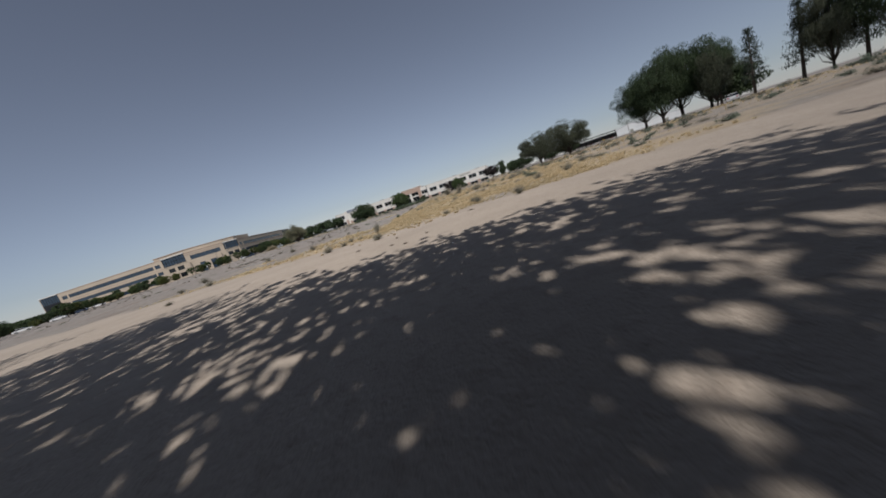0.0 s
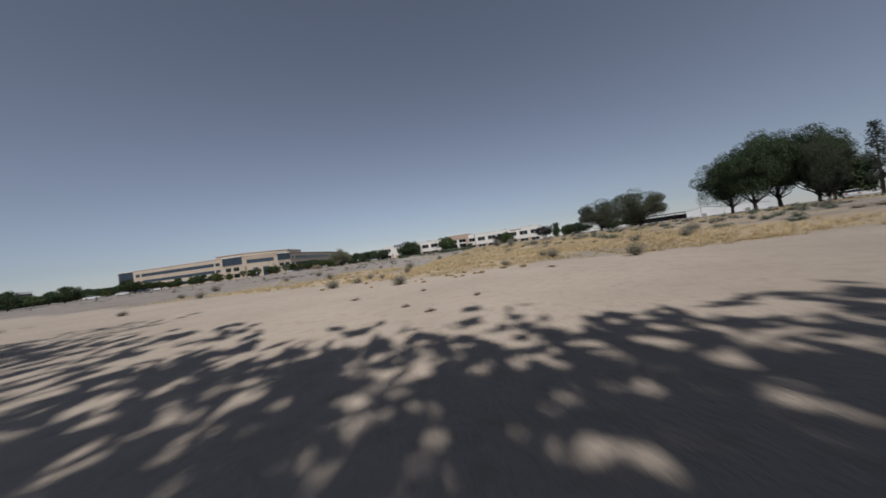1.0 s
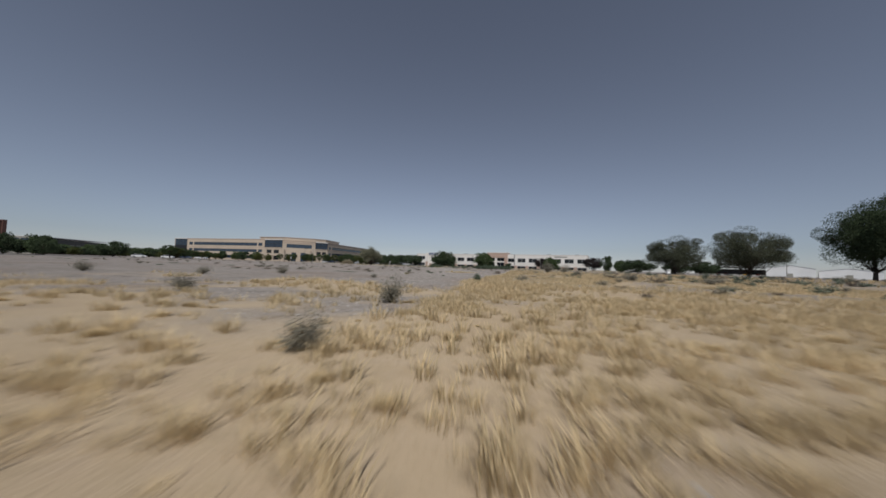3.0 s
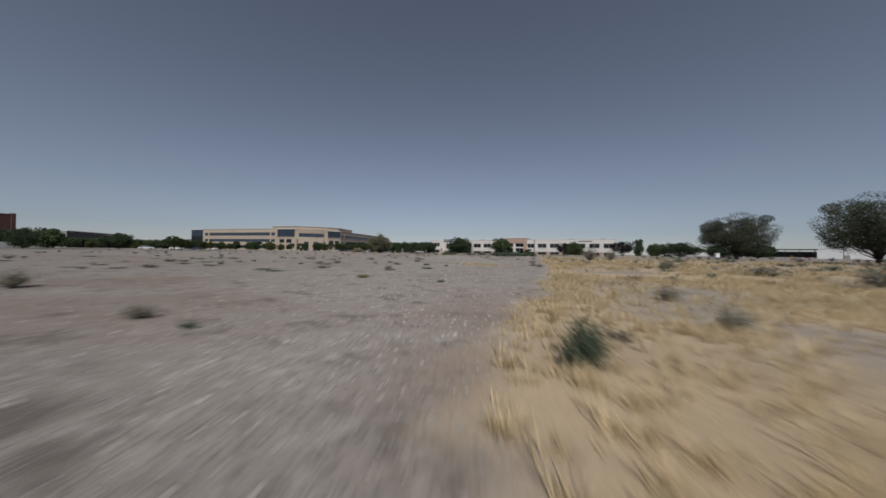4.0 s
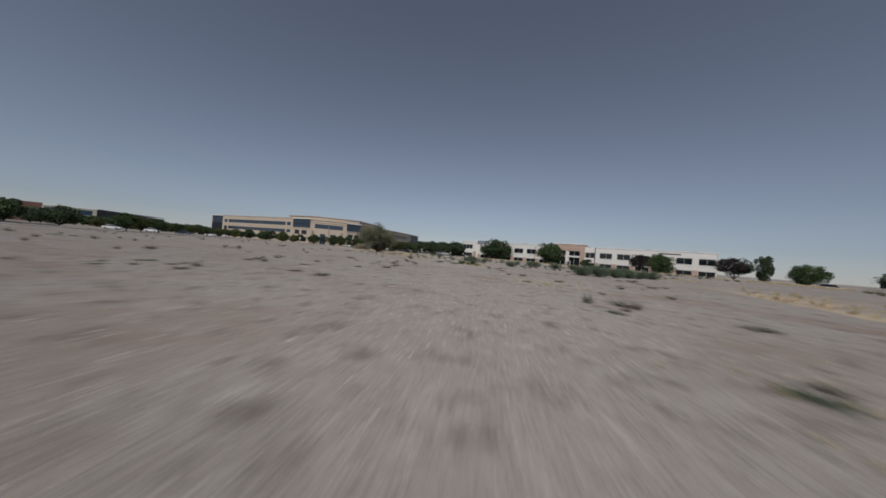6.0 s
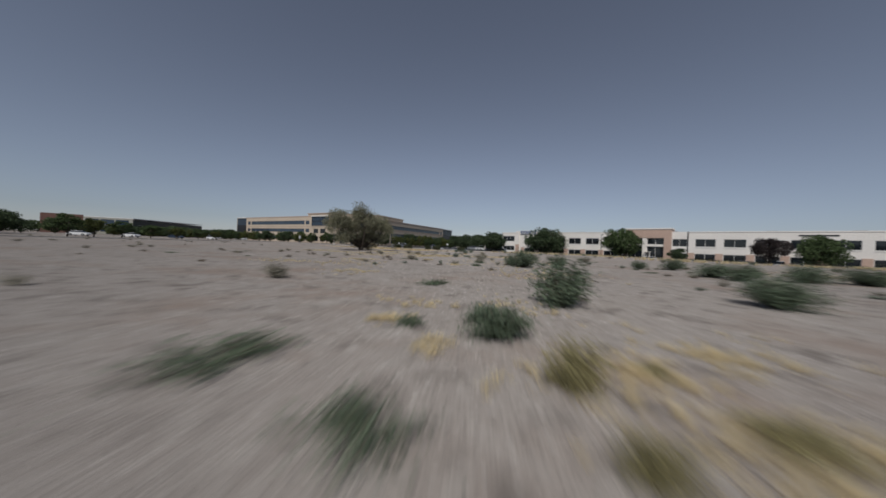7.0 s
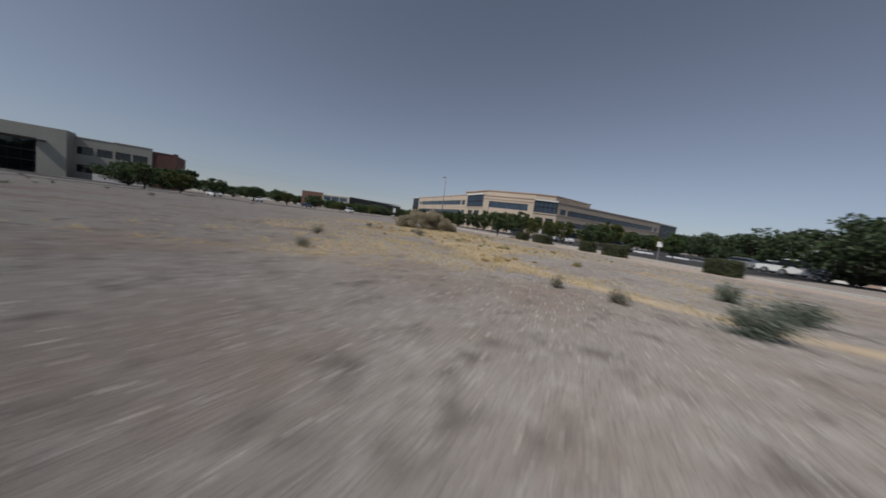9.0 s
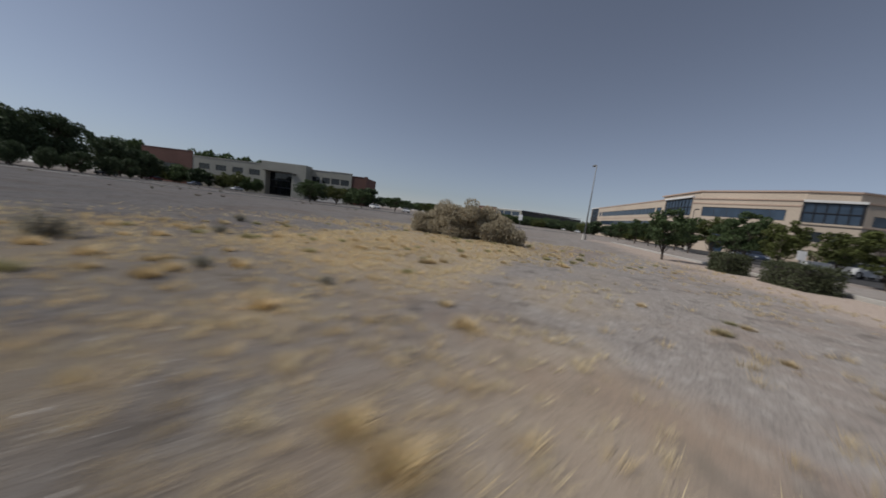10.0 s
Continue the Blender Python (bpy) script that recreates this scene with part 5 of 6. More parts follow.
# small dry patches along the flight
px, py, ph = [], [], []
for cx_, cy_, rr, k in ((39.0, -168.6, 0.9, 110), (-7.3, -107.9, 0.9, 240), (-8.2, -109.4, 0.7, 110), (-9.4, -108.3, 0.6, 60), (-7.0, -106.6, 0.4, 60), (13.6, -127.3, 0.7, 60), (-16.8, -100.8, 0.5, 60), (8.4, -118.0, 2.2, 120), (2.7, -117.0, 0.5, 50), (-14.4, -96.4, 0.5, 50),
                        (-18, -104, 2.0, 180), (-21, -106, 1.6, 160), (-5, -100, 2.5, 160), (20, -98, 5, 500), (30, -104, 6, 600), (-12, -98, 2.0, 60), (15.2, -127.6, 0.8, 90), (14.2, -125.4, 1.0, 60), (11.4, -124.8, 1.2, 40), (10.2, -126.2, 0.8, 30), (6, -115.5, 2.6, 50), (0, -112, 2.6, 50), (2.5, -108, 3, 80), (33, -150, 2, 90), (26, -140, 2, 90), (0, -122, 2.5, 90),
                        (-12.6, -110.6, 1.0, 150), (-8.3, -109.6, 0.7, 160), (-11.1, -108.9, 0.8, 120), (-8.9, -108.4, 0.5, 90), (-19.7, -106.6, 1.6, 220), (-11.0, -107.9, 0.7, 110), (-8.5, -107.1, 0.6, 150), (-8.8, -106.3, 0.6, 130), (-7.1, -106.2, 0.6, 150), (-7.0, -104.6, 0.5, 80), (-6.3, -104.3, 0.3, 60), (-6.4, -101.1, 0.9, 120), (-6.2, -97.6, 1.4, 150), (-16.8, -114.1, 1.6, 170), (-21.4, -114.5, 2.0, 180),
                        (-7.5, -111.4, 1.2, 80), (-2.2, -114.6, 0.5, 60), (-9.5, -114.8, 2.2, 160), (-3.0, -119.6, 1.0, 90), (10.9, -127.3, 0.35, 40), (12.1, -127.6, 0.3, 30), (13.8, -126.7, 0.4, 60), (14.3, -125.5, 0.4, 40), (14.7, -127.3, 0.6, 90), (4.2, -124.3, 1.0, 60), (-2.9, -124.4, 1.4, 70), (-15.5, -112.5, 1.6, 120), (-12.3, -104.1, 0.4, 50), (-12.1, -99.8, 0.6, 60)):
    px.append(npr.normal(cx_, rr * 0.5, k))
    py.append(npr.normal(cy_, rr * 0.5, k))
    ph.append(npr.uniform(0.035, 0.10, k))
meadow("dry_grass", "small patches of dry yellow grass on gravel", np.concatenate(px), np.concatenate(py), np.concatenate(ph), STRAW_PALE, 5, per=34, spread=0.22, lean=1.1, width=0.010)
x, y = scatter(17000, -62, -28, -101, -76, lambda x, y: np.clip(fbm(x, y, 1.0) * 1.3 + 0.38, 0.03, 1) * np.clip((x + 62) / 3, 0, 1) * np.where(y > -80.5, 0.3, 1) * np.clip((y + 100) / 6, 0, 1) * (zones(x, y)[1] < 0.5) * bare(x, y))
meadow("bunch_grass", "many small golden grass tufts over gravel", x, y, npr.uniform(0.05, 0.11, len(x)), STRAW_OLIVE, 8, per=40, spread=0.34, lean=1.2, width=0.0065)
x, y = scatter(2600, 42, 62, -195.2, -184, lambda x, y: zones(x, y)[0] * np.clip(fbm(x, y, 2.4) * 1.3 + 0.6, 0.05, 1))
x2, y2 = scatter(5200, 47.5, 58, -195.1, -186.5, lambda x, y: zones(x, y)[0] ** 0.5 * np.clip(fbm(x, y, 4.0) * 2.2 + 0.55, 0.02, 1))
meadow("bunch_grass", "short golden grass tufts close to the sand", x2, y2, npr.uniform(0.035, 0.10, len(x2)), STRAW, 12, per=40, spread=0.34, lean=1.0, width=0.010)
meadow("bunch_grass", "golden grass tufts at the sand's edge", x, y, npr.uniform(0.06, 0.14, len(x)), STRAW, 9, per=44, spread=0.30, lean=1.0, width=0.009)
# single bunch-grass clumps that one can count


def clump_model(seed, mat, per):
    """A loose round tuft of thin bent blades."""
    r = np.random.default_rng(seed)
    root = new("grass_clump")
    v, f = blades(r.normal(0, 0.07, 6), r.normal(0, 0.07, 6), r.uniform(0.14, 0.27, 6), r, per=per, spread=0.30, lean=1.3, width=0.0055)
    v[:, 2] -= float(ground_z(0.0, 0.0))
    sheet("tuft", v, f, mat, root)
    v, f = blades(r.normal(0, 0.03, 3), r.normal(0, 0.03, 3), r.uniform(0.10, 0.17, 3), r, per=44, spread=0.34, lean=0.8, width=0.0065)
    v[:, 2] -= float(ground_z(0.0, 0.0))
    sheet("green_core", v, f, WEED_YELLOW, root)
    return root


CLUMPS = (clump_model(6, STRAW_OLIVE, 84), clump_model(16, STRAW, 70), clump_model(26, STRAW_DUN, 80))
for i in range(330):
    x, y = rng.uniform(-56, -36), rng.uniform(-94, -79)
    if rng.random() > float(bare(np.array(x), np.array(y))) or rng.random() > 0.25 + float(fbm(x, y, 0.9)) + 0.5 * (y < -80.5) or (x + 46) ** 2 + (y + 84) ** 2 > 240 or (-83.6 < y + 0.12 * (x + 42) < -80.9 and x < -41.0 and rng.random() < 0.8) or float(zones(np.array(x), np.array(y))[1]) > 0.5:
        continue
    s = rng.uniform(0.32, 0.64) if y < -82.0 else rng.uniform(0.26, 0.46)
    stand(rng.choice(CLUMPS), x, y, s, s * rng.uniform(0.8, 1.1), rng.uniform(0, 360), "round tuft of pale golden bunch grass", "grass tuft", "bunch grass tufts", 0.01)
for x, y, s in ((50.85, -195.8, 0.55), (51.48, -195.5, 0.5), (51.6, -195.4, 0.5), (51.8, -195.1, 0.5), (51.2, -194.95, 0.6), (50.4, -194.95, 0.4), (50.43, -195.35, 0.4), (51.97, -195.15, 0.7), (51.05, -194.85, 0.6), (51.36, -194.5, 0.7), (49.54, -195.9, 0.4), (47.6, -194.9, 0.7), (47.77, -195.6, 0.6),
                (52.4, -194.6, 0.7), (52.9, -194.9, 0.8), (49.3, -194.3, 0.6), (48.6, -194.8, 0.6)):
    stand(CLUMPS[0], x, y, s * 0.44, s * 0.50, x * 90, "tuft of dry golden grass in sand", "grass tuft", "tufts at the grass edge", 0.01)
for x, y, s in ((-31.82, -87.8, 0.56), (-31.64, -88.44, 0.58), (-31.02, -88.4, 0.56), (-31.4, -87.2, 0.38), (-32.2, -88.35, 0.32), (-32.3, -88.8, 0.4), (-35.1, -89.2, 0.4), (-31.5, -85.5, 0.5), (-34.4, -88.4, 0.4), (-30.6, -88.9, 0.6), (-30.2, -89.4, 0.6)):
    stand(CLUMPS[0], x, y, s, s * 1.1, x * 90, "round tuft of pale golden bunch grass", "grass tuft", "bunch grass tufts", 0.01)
for i in range(190):
    x, y = 41 + rng.uniform(0, 17), -195.0 + rng.uniform(0, 9)
    if float(zones(np.array(x), np.array(y))[0]) < 0.2:
        continue
    s = rng.uniform(0.13, 0.36)
    stand(CLUMPS[0], x, y, s, s * rng.uniform(0.7, 1.0), rng.uniform(0, 360), "tuft of dry golden grass in sand", "grass tuft", "tufts at the grass edge", 0.01)
for model in CLUMPS:
    drop_model(model)

# loose stones over the gravel
sv = np.array([(1, 0, 0), (-1, 0, 0), (0, 1, 0), (0, -1, 0), (0, 0, 0.7)], float)
sf = np.array([(0, 2, 4), (2, 1, 4), (1, 3, 4), (3, 0, 4)])
line = [Vector(p[1][:2]) for p in PATH if p[0] >= 2.5]
sx_, sy_, ss_ = [], [], []
for a, b in zip(line, line[1:]):
    k = int((b - a).length * 700)
    t = npr.uniform(0, 1, k)
    o = npr.normal(0, 2.4, k)
    d = (b - a).normalized()
    sx_.append(a.x + (b.x - a.x) * t - d.y * o)
    sy_.append(a.y + (b.y - a.y) * t + d.x * o)
    ss_.append(0.006 + 0.019 * npr.uniform(0, 1, k) ** 3)
sx_, sy_, ss_ = map(np.concatenate, (sx_, sy_, ss_))
keep = (zones(sx_, sy_)[1] < 0.5) & (zones(sx_, sy_)[0] < 0.5)
sx_, sy_, ss_ = sx_[keep], sy_[keep], ss_[keep]
n = len(sx_)
turn = npr.uniform(0, 6.28, n)
base = sv[None] * npr.uniform(0.6, 1.3, (n, 5, 1)) * ss_[:, None, None]
rot = np.stack([base[..., 0] * np.cos(turn)[:, None] - base[..., 1] * np.sin(turn)[:, None], base[..., 0] * np.sin(turn)[:, None] + base[..., 1] * np.cos(turn)[:, None], base[..., 2]], -1)
rot += np.stack([sx_, sy_, ground_z(sx_, sy_) + 0.002], -1)[:, None, :]
tagged(sheet("loose_stones", rot.reshape(-1, 3), (sf[None] + 5 * np.arange(n)[:, None, None]).reshape(-1, 3), STONE), "loose pale and dark stones on the gravel", "stones", kind="stuff")

# ---- hedges ----


def hedge(x, y, length, depth, h, turn, lab):
    """A clipped box hedge: dark twiggy core and a skin of small leaves."""
    r = np.random.default_rng(int(abs(x * 13 + y * 7)))
    root = empty("clipped_hedge", Matrix.Translation((x, y, float(ground_z(x, y)))) @ Matrix.Rotation(radians(turn), 4, "Z"), lab, "hedge", "clipped hedges")
    bm = boxed(-length / 2 + 0.12, length / 2 - 0.12, -depth / 2 + 0.12, depth / 2 - 0.12, 0.0, h - 0.12, bevel=0.12)
    part("core", bm, LEAF_PURPLE, root)
    k = int(1500 * (length * h + length * depth))
    k = min(2 * k, 7000)
    c = r.uniform(-0.5, 0.5, (k, 3)) * (length, depth, h) + (0, 0, h / 2)
    side = r.integers(0, 5, k)
    c[side == 0, 1], c[side == 1, 1] = -depth / 2, depth / 2
    c[side == 2, 2] = h
    c[side == 3, 0], c[side == 4, 0] = -length / 2, length / 2
    c += r.normal(0, 0.06, (k, 3))
    c[:, 2] = np.maximum(c[:, 2], 0.03)
    v, f = leaf_quads(c, 0.085, 0.05, r)
    sheet("foliage", v, f, LEAF_HEDGE, root)
    return root


for x, y, L, d, h in ((-58.7, -75.5, 1.5, 1.0, 0.92), (-55.0, -74.6, 2.3, 1.1, 0.90), (-46.7, -74.4, 1.1, 0.9, 0.85), (-43.7, -74.0, 1.7, 1.0, 0.88), (-36.0, -73.0, 1.4, 1.0, 0.85)):
    hedge(x, y, L, d, h, 6.4, "low clipped dark hedge beside the kerb")
for x, y, L, d, h in ((-30, -4, 9, 1.6, 1.3), (4, -4, 8, 1.6, 1.2), (14, -4, 9, 1.6, 1.2), (30, -4, 10, 1.6, 1.2), (-56, -4, 8, 1.6, 1.2)):
    hedge(x, y, L, d, h, 0, "clipped hedge under the white offices' windows")

# ---- vehicles, lamps and small things ----


def car(x, y, turn, paint, lab, kind="car"):
    """A parked car: body with wheel arches, glazed cabin, four wheels, lamps."""
    root = empty("car", Matrix.Translation((x, y, float(ground_z(x, y)) + 0.03)) @ Matrix.Rotation(radians(turn), 4, "Z"), lab, "car", "parked cars")
    hgt = {"car": 1.42, "van": 1.75}[kind]
    prof = [(-2.2, 0.35), (-2.25, 0.75), (-2.1, 0.92), (-1.45, 0.98), (1.0, 0.98), (1.95, 0.86), (2.22, 0.66), (2.22, 0.35), (1.75, 0.3), (1.65, 0.55), (1.35, 0.68), (1.05, 0.55), (0.95, 0.3), (-0.95, 0.3), (-1.05, 0.55), (-1.35, 0.68), (-1.65, 0.55), (-1.75, 0.3)]
    bm = bmesh.new()
    f = bm.faces.new([bm.verts.new((a, -0.86, c)) for a, c in prof])
    ex = bmesh.ops.extrude_face_region(bm, geom=[f])
    bmesh.ops.translate(bm, verts=[g for g in ex["geom"] if isinstance(g, bmesh.types.BMVert)], vec=(0, 1.72, 0))
    bmesh.ops.recalc_face_normals(bm, faces=bm.faces)
    part("body", bm, paint, root)
    def frustum(x0, x1, t0, t1, w0, w1, z0, z1):
        b = bmesh.new()
        lo = [b.verts.new(p) for p in ((x0, -w0, z0), (x1, -w0, z0), (x1, w0, z0), (x0, w0, z0))]
        hi = [b.verts.new(p) for p in ((t0, -w1, z1), (t1, -w1, z1), (t1, w1, z1), (t0, w1, z1))]
        b.faces.new(lo[::-1])
        b.faces.new(hi)
        for i in range(4):
            b.faces.new((lo[i], lo[(i + 1) % 4], hi[(i + 1) % 4], hi[i]))
        return b
    rear = -1.9 if kind == "car" else -2.15
    part("cabin_glass", frustum(rear, 1.15, rear + 0.5, 0.35, 0.80, 0.64, 0.981, hgt - 0.06), GLASS, root)
    part("roof", frustum(rear + 0.48, 0.4, rear + 0.56, 0.3, 0.66, 0.60, hgt - 0.058, hgt), paint, root)
    for wx in (-1.35, 1.35):
        for wy in (-0.78, 0.78):
            b = bmesh.new()
            bmesh.ops.create_cone(b, cap_ends=True, segments=18, radius1=0.33, radius2=0.33, depth=0.22, matrix=Matrix.Translation((wx, wy, 0.33)) @ Matrix.Rotation(radians(90), 4, "X"))
            w = part("wheel", b, TYRE, root)
            b = bmesh.new()
            bmesh.ops.create_cone(b, cap_ends=True, segments=14, radius1=0.2, radius2=0.2, depth=0.24, matrix=Matrix.Translation((wx, wy, 0.33)) @ Matrix.Rotation(radians(90), 4, "X"))
            part("rim", b, RIM, w)
    for wy in (-0.62, 0.62):
        part("headlight", boxed(2.12, 2.235, wy - 0.18, wy + 0.18, 0.62, 0.74), LAMP_CLEAR, root)
        part("tail_light", boxed(-2.262, -2.15, wy - 0.16, wy + 0.16, 0.70, 0.86), LAMP_RED, root)
    return root


W_, SV, BK_, RD, BL, YE = PAINTS
for x, y, a, p, lab, k in ((-49.1, -47.5, 8, W_, "white car parked under a dark tree", "car"), (-45.5, -50.5, 8, W_, "white van parked under a dark tree", "van"), (-41.0, -49.5, 8, BK_, "black car parked in the tree's shade", "car"), (-54.0, -46.0, 8, SV, "silver car parked beyond the hedge", "car"),
                           (-89.4, -205.0, 20, RD, "red car parked by the drive", "car"), (-110.9, -199.0, 20, W_, "white car parked by the grey offices", "car"), (-76, -196, 25, BK_, "black car parked under the tall trees", "car"), (-101, -206, 20, BL, "dark blue car parked by the grey offices", "car"), (-116, -141, 60, W_, "white car parked by the drive", "car"),
                           (-118, -131, 40, W_, "white car parked far along the drive", "car"), (-128, -120, 40, BL, "dark blue car parked far along the drive", "car"), (-140, -108, 30, W_, "white car parked far along the drive", "van"),
                           (-78, -58, 5, W_, "white car parked before the tan offices", "car"), (-84, -57, 5, SV, "silver car parked before the tan offices", "car"), (-96, -60, 5, BL, "dark blue car parked before the tan offices", "car"), (-104, -58, 5, W_, "white van parked before the tan offices", "van"), (-66, -55, 5, SV, "silver car parked before the tan offices", "car"),
                           (-90, -28, 5, W_, "white car parked between the two offices", "car"), (-84, -24, 5, W_, "white car parked between the two offices", "van"), (-76, -26, 5, SV, "silver car parked between the two offices", "car"), (-5, -26, 0, W_, "white car parked by the white offices", "car"), (14, -18, 0, SV, "silver car parked by the white offices", "car"),
                           (20, -16, 90, W_, "white car under an umbrella-shaped tree", "van"), (50, -22, 0, W_, "white car parked past the white offices", "car"), (62, -30, 0, W_, "white van far past the white offices", "van"), (137, 93, 70, YE, "yellow truck parked under the carport", "van"), (128, 97, 70, BK_, "dark car under the carport", "car"),
                           (98, -132, 60, W_, "white car parked past the grove", "car"), (-232, -92, 10, W_, "white car far in front of tan offices", "car"), (-216, -84, 10, SV, "silver car far in front of tan offices", "van"), (-200, -84, 10, W_, "white car far in front of tan offices", "car")):
    car(x, y, a, p, lab, k)


def street_lamp(x, y, h, arm_turn, mat, lab):
    """A lot lamp: concrete foot, tapered pole, short arm and flat head."""
    root = empty("street_lamp", Matrix.Translation((x, y, float(ground_z(x, y)))) @ Matrix.Rotation(radians(arm_turn), 4, "Z"), lab, "street lamp")
    b = bmesh.new()
    bmesh.ops.create_cone(b, cap_ends=True, segments=16, radius1=0.32, radius2=0.3, depth=0.9, matrix=Matrix.Translation((0, 0, 0.3)))
    part("foot", b, CONCRETE, root)
    part("pole", tube(bmesh.new(), [(0, 0, 0.75), (0, 0, h)], [0.10, 0.06], 12), mat, root, smooth=True)
    part("arm", tube(bmesh.new(), [(0, 0, h - 0.15), (0.7, 0, h - 0.02)], [0.05, 0.05], 8), mat, root)
    part("lamp_head", boxed(0.45, 1.25, -0.22, 0.22, h - 0.05, h + 0.13, bevel=0.05), mat, root)
    return root


street_lamp(-86.0, -82.1, 10.4, 195, LAMP_GREY, "tall grey steel lot lamp on a concrete foot")
street_lamp(-118, -62, 8.5, 20, DARK_STEEL_AND_SHADE, "dark lot lamp before the tan offices")
street_lamp(-20, -22, 8.0, 90, DARK_STEEL_AND_SHADE, "dark lot lamp before the white offices")


def cabinet(x, y, w, d, h, turn, mat, name, lab, cat):
    """A utility cabinet on a pad: body, overhanging lid and a door."""
    root = empty(name, Matrix.Translation((x, y, float(ground_z(x, y)))) @ Matrix.Rotation(radians(turn), 4, "Z"), lab, cat)
    part("pad", boxed(-w / 2 - 0.15, w / 2 + 0.15, -d / 2 - 0.15, d / 2 + 0.15, -0.1, 0.1), CONCRETE, root)
    part("body", boxed(-w / 2, w / 2, -d / 2, d / 2, 0.1, h - 0.08, bevel=0.02), mat, root)
    part("lid", boxed(-w / 2 - 0.04, w / 2 + 0.04, -d / 2 - 0.04, d / 2 + 0.04, h - 0.078, h, bevel=0.02), mat, root)
    part("door", boxed(-w / 2 + 0.08, w / 2 - 0.08, -d / 2 - 0.02, -d / 2 - 0.002, 0.2, h - 0.15), mat, root)
    return root


cabinet(68.6, -72.1, 0.95, 0.8, 1.5, 20, SHED_WHITE, "utility_cabinet", "white metal utility cabinet standing beyond the scrub", "utility box")
cabinet(-70.5, -66.5, 1.2, 1.0, 1.1, 5, SHED_WHITE, "utility_cabinet", "pale metal utility cabinet beside the car park", "utility box")


def post_sign(x, y, turn, h, w, ph, mat, name, lab):
    root = empty(name, Matrix.Translation((x, y, float(ground_z(x, y)))) @ Matrix.Rotation(radians(turn), 4, "Z"), lab, "sign")
    part("post", boxed(-0.04, 0.04, -0.04, 0.04, -0.3, h), STEEL, root)
    part("board", boxed(-w / 2, w / 2, -0.065, -0.042, h - ph, h, bevel=0.005), mat, root)
    return root


post_sign(-90.0, -92.0, 100, 2.6, 0.6, 0.9, SHED_WHITE, "post_sign", "white board sign on a steel post")
post_sign(-66.5, -69.2, 100, 1.7, 0.5, 0.6, SHED_WHITE, "post_sign", "small white sign on a steel post")
post_sign(-47.6, -66.0, 60, 1.8, 0.45, 0.5, SHED_WHITE, "post_sign", "small white sign on a steel post")
post_sign(-31.0, -70.0, 60, 1.5, 0.25, 0.9, CONCRETE, "marker_post", "pale upright marker post by the kerb")

# sheds, carport and a pole far to the east
def shed(x, y, turn, w, d, eave, ridge):
    root = empty("metal_shed", Matrix.Translation((x, y, float(ground_z(x, y)))) @ Matrix.Rotation(radians(turn), 4, "Z"), "white sheet-metal shed with a low gabled roof", "shed", "white sheds")
    b = bmesh.new()
    pr = [(-w / 2, -0.3), (w / 2, -0.3), (w / 2, eave), (0, ridge), (-w / 2, eave)]
    f = b.faces.new([b.verts.new((p, -d / 2, q)) for p, q in pr])
    ex = bmesh.ops.extrude_face_region(b, geom=[f])
    bmesh.ops.translate(b, verts=[g for g in ex["geom"] if isinstance(g, bmesh.types.BMVert)], vec=(0, d, 0))
    bmesh.ops.recalc_face_normals(b, faces=b.faces)
    part("wall", b, SHED_WHITE, root)
    for s in (-1, 1):
        p = part("roof", boxed(0, math.hypot(w / 2 + 0.3, ridge - eave), -d / 2 - 0.25, d / 2 + 0.25, 0.02, 0.08), SHED_WHITE, root)
        p.matrix_basis = Matrix.Translation((0, 0, ridge)) @ Matrix.Rotation(math.pi if s < 0 else 0, 4, "Z") @ Matrix.Rotation(math.atan2(ridge - eave, w / 2), 4, "Y")
    part("door", boxed(-1.2, 1.2, -d / 2 - 0.06, -d / 2 - 0.004, 0, 2.2), GREY_STUCCO, root)
    return root


shed(159.0, 92.0, -22, 21, 16, 5.4, 7.6)
shed(181.0, 84.5, -22, 23, 16, 4.2, 6.0)
carport = empty("carport", Matrix.Translation((136, 96, 0)) @ Matrix.Rotation(radians(-18), 4, "Z"), "long dark flat-roofed carport on steel posts", "carport")
part("roof", boxed(-26, 12, -4, 4, 5.2, 5.8, bevel=0.03), DARK_STEEL_AND_SHADE, carport)
# added dark sheet that stands in for the shade beneath the roof
part("back_panel", boxed(-26, 12, 3.75, 3.9, 0.6, 4.2), DARK_STEEL_AND_SHADE, carport)
for u in range(-25, 12, 6):
    for w in (-3.6, 3.6):
        part("post", boxed(u - 0.1, u + 0.1, w - 0.1, w + 0.1, -0.9, 5.2), DARK_STEEL_AND_SHADE, carport)
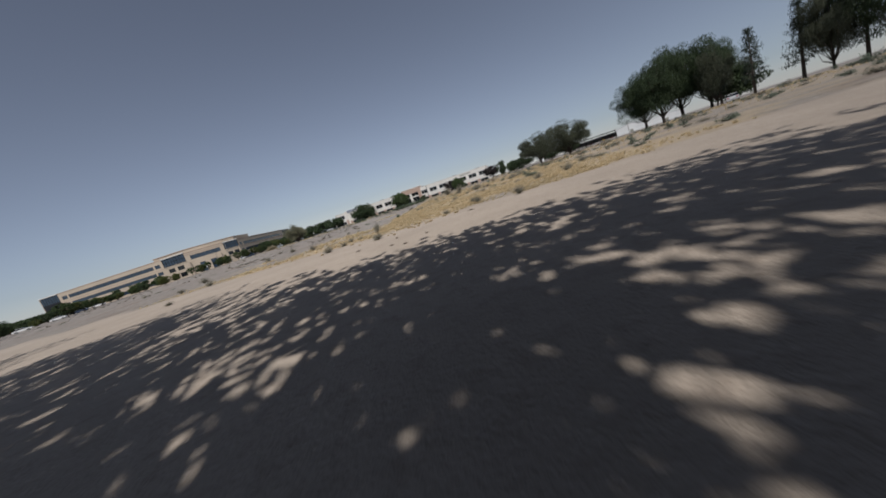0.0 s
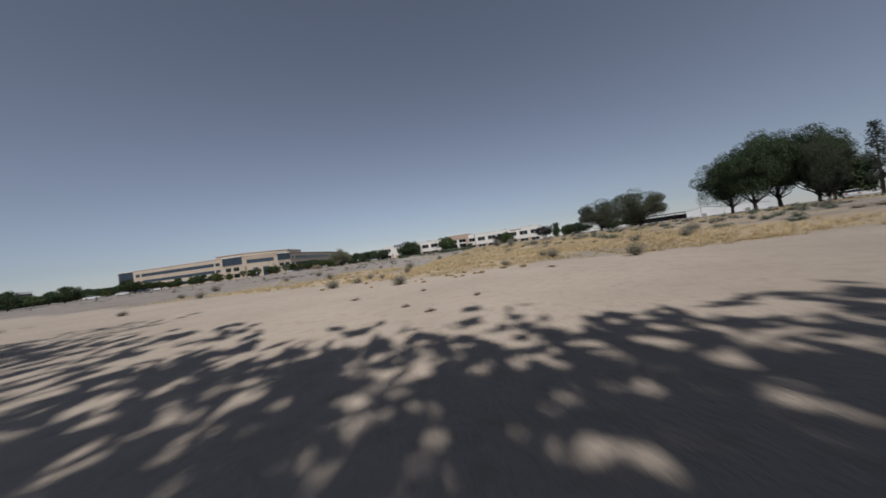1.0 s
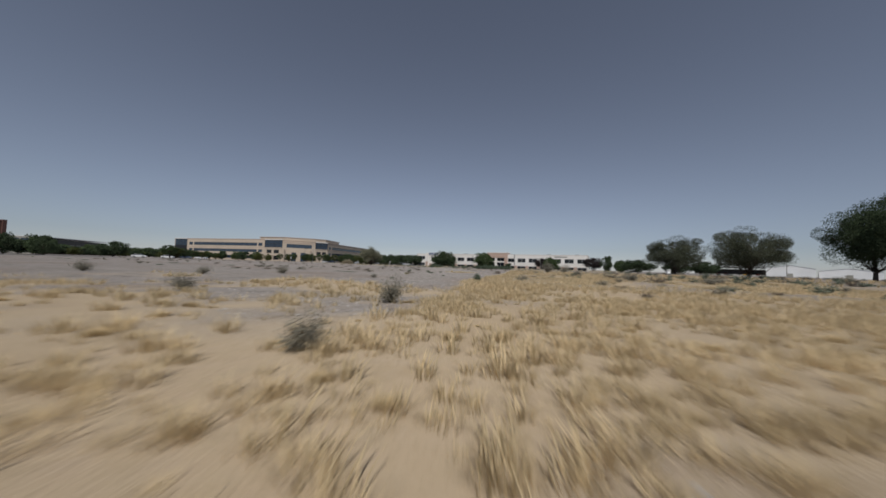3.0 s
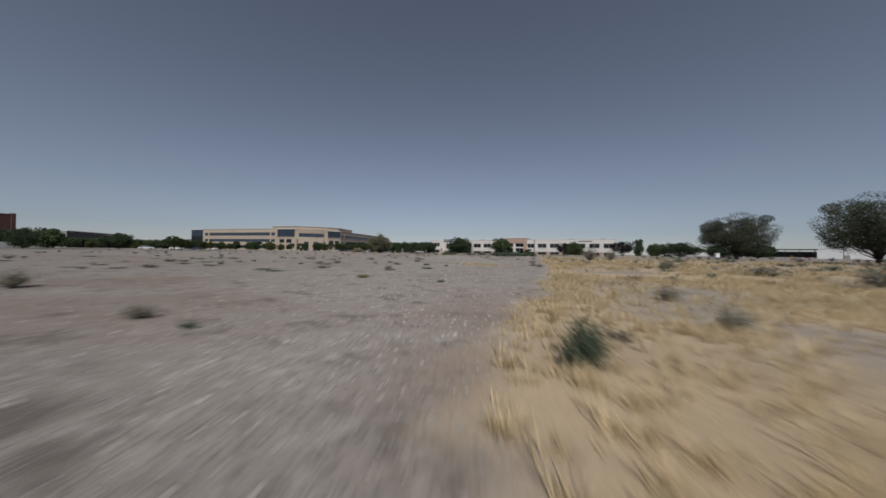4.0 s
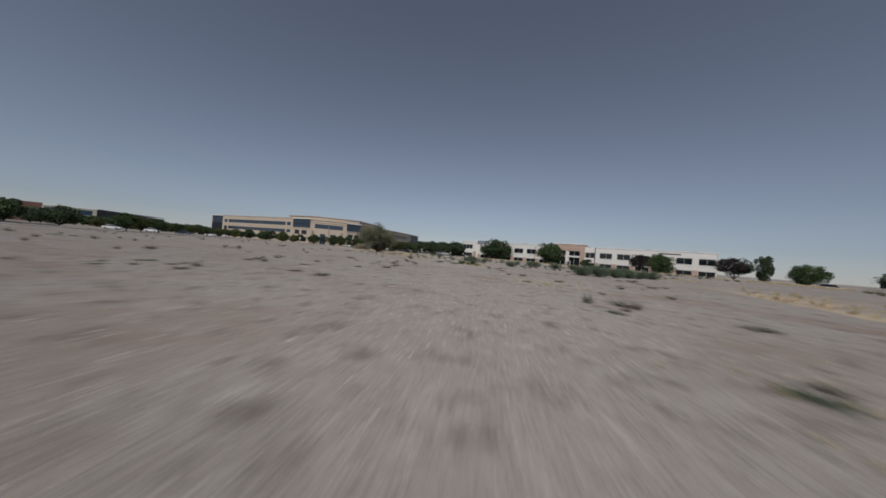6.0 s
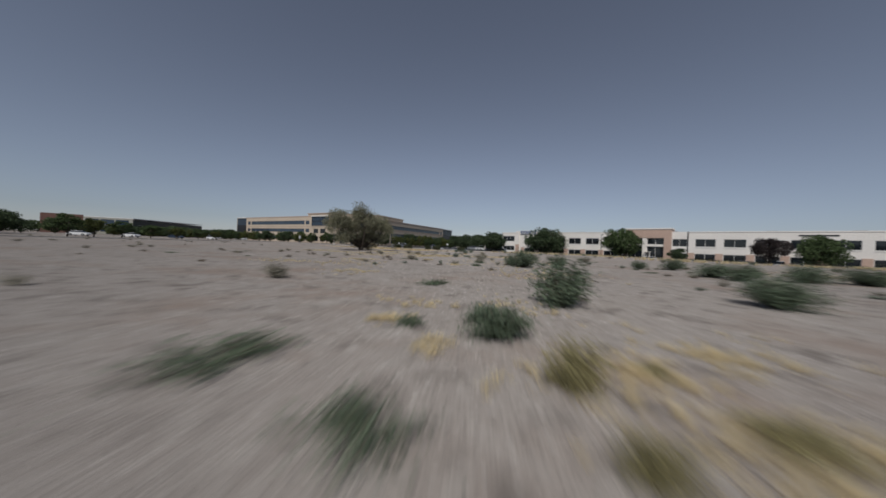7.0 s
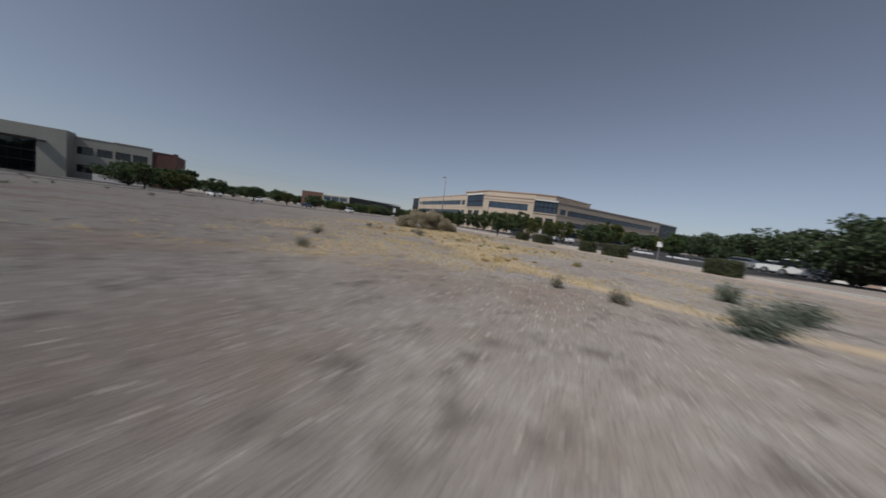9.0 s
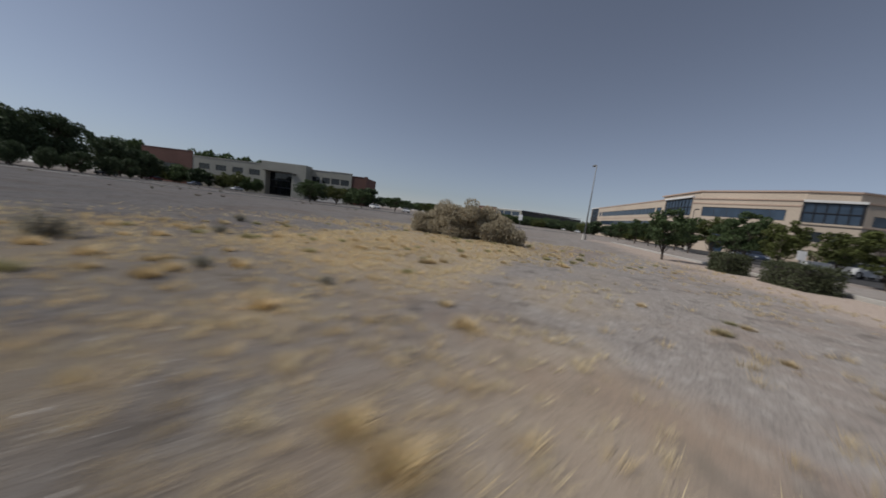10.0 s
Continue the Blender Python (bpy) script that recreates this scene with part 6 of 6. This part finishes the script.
for u, paint, lab in ((-22, BK_, "dark car parked under the carport"), (-17, SV, "silver car parked under the carport"), (-12, BK_, "dark car parked under the carport"), (-7, BL, "dark blue car parked under the carport"), (2, BK_, "dark car parked under the carport"), (8, RD, "dark red car parked under the carport")):
    p = carport.matrix_basis @ Vector((u, 0.5, 0))
    car(p.x, p.y, 72, paint, lab, "van")
pole = empty("utility_pole", Matrix.Translation((149, 70, -0.2)), "weathered wooden utility pole with a crossarm", "utility pole")
part("pole", tube(bmesh.new(), [(0, 0, -0.8), (0, 0, 9.6)], [0.17, 0.11], 10), WOOD_POLE, pole)
part("crossarm", boxed(-1.1, 1.1, -0.07, 0.07, 8.9, 9.05), WOOD_POLE, pole)
for u in (-0.95, -0.4, 0.4, 0.95):
    part("insulator", tube(bmesh.new(), [(u, 0, 9.05), (u, 0, 9.25)], [0.04, 0.03], 8), STEEL, pole)


def litter(x, y, size, turn):
    """A scrap of crumpled paper lying on the ground."""
    r = np.random.default_rng(int(abs(x * 31 + y)))
    b = bmesh.new()
    n = 4
    vs = [[b.verts.new(((i / n - 0.5) * size, (j / n - 0.5) * size * 0.7, 0.012 + r.uniform(0, 0.22) * size)) for j in range(n + 1)] for i in range(n + 1)]
    for i in range(n):
        for j in range(n):
            b.faces.new((vs[i][j], vs[i + 1][j], vs[i + 1][j + 1], vs[i][j + 1]))
    bmesh.ops.solidify(b, geom=b.faces[:], thickness=0.003)
    ob = part("paper_scrap", b, LITTER)
    ob.matrix_basis = Matrix.Translation((x, y, float(ground_z(x, y)))) @ Matrix.Rotation(radians(turn), 4, "Z")
    return tagged(ob, "crumpled scrap of white paper on gravel", "litter", "litter on the lot")


for x, y, size, turn in ((21.8, -137.8, 0.14, 20), (22.0, -136.6, 0.16, 70), (50.4, -193.6, 0.07, 10), (44.6, -176.2, 0.12, 140), (3.5, -112.8, 0.14, 30), (-13.0, -94.0, 0.14, 100), (30.4, -155.0, 0.16, 60), (-9.0, -101.5, 0.12, 200)):
    litter(x, y, size, turn)
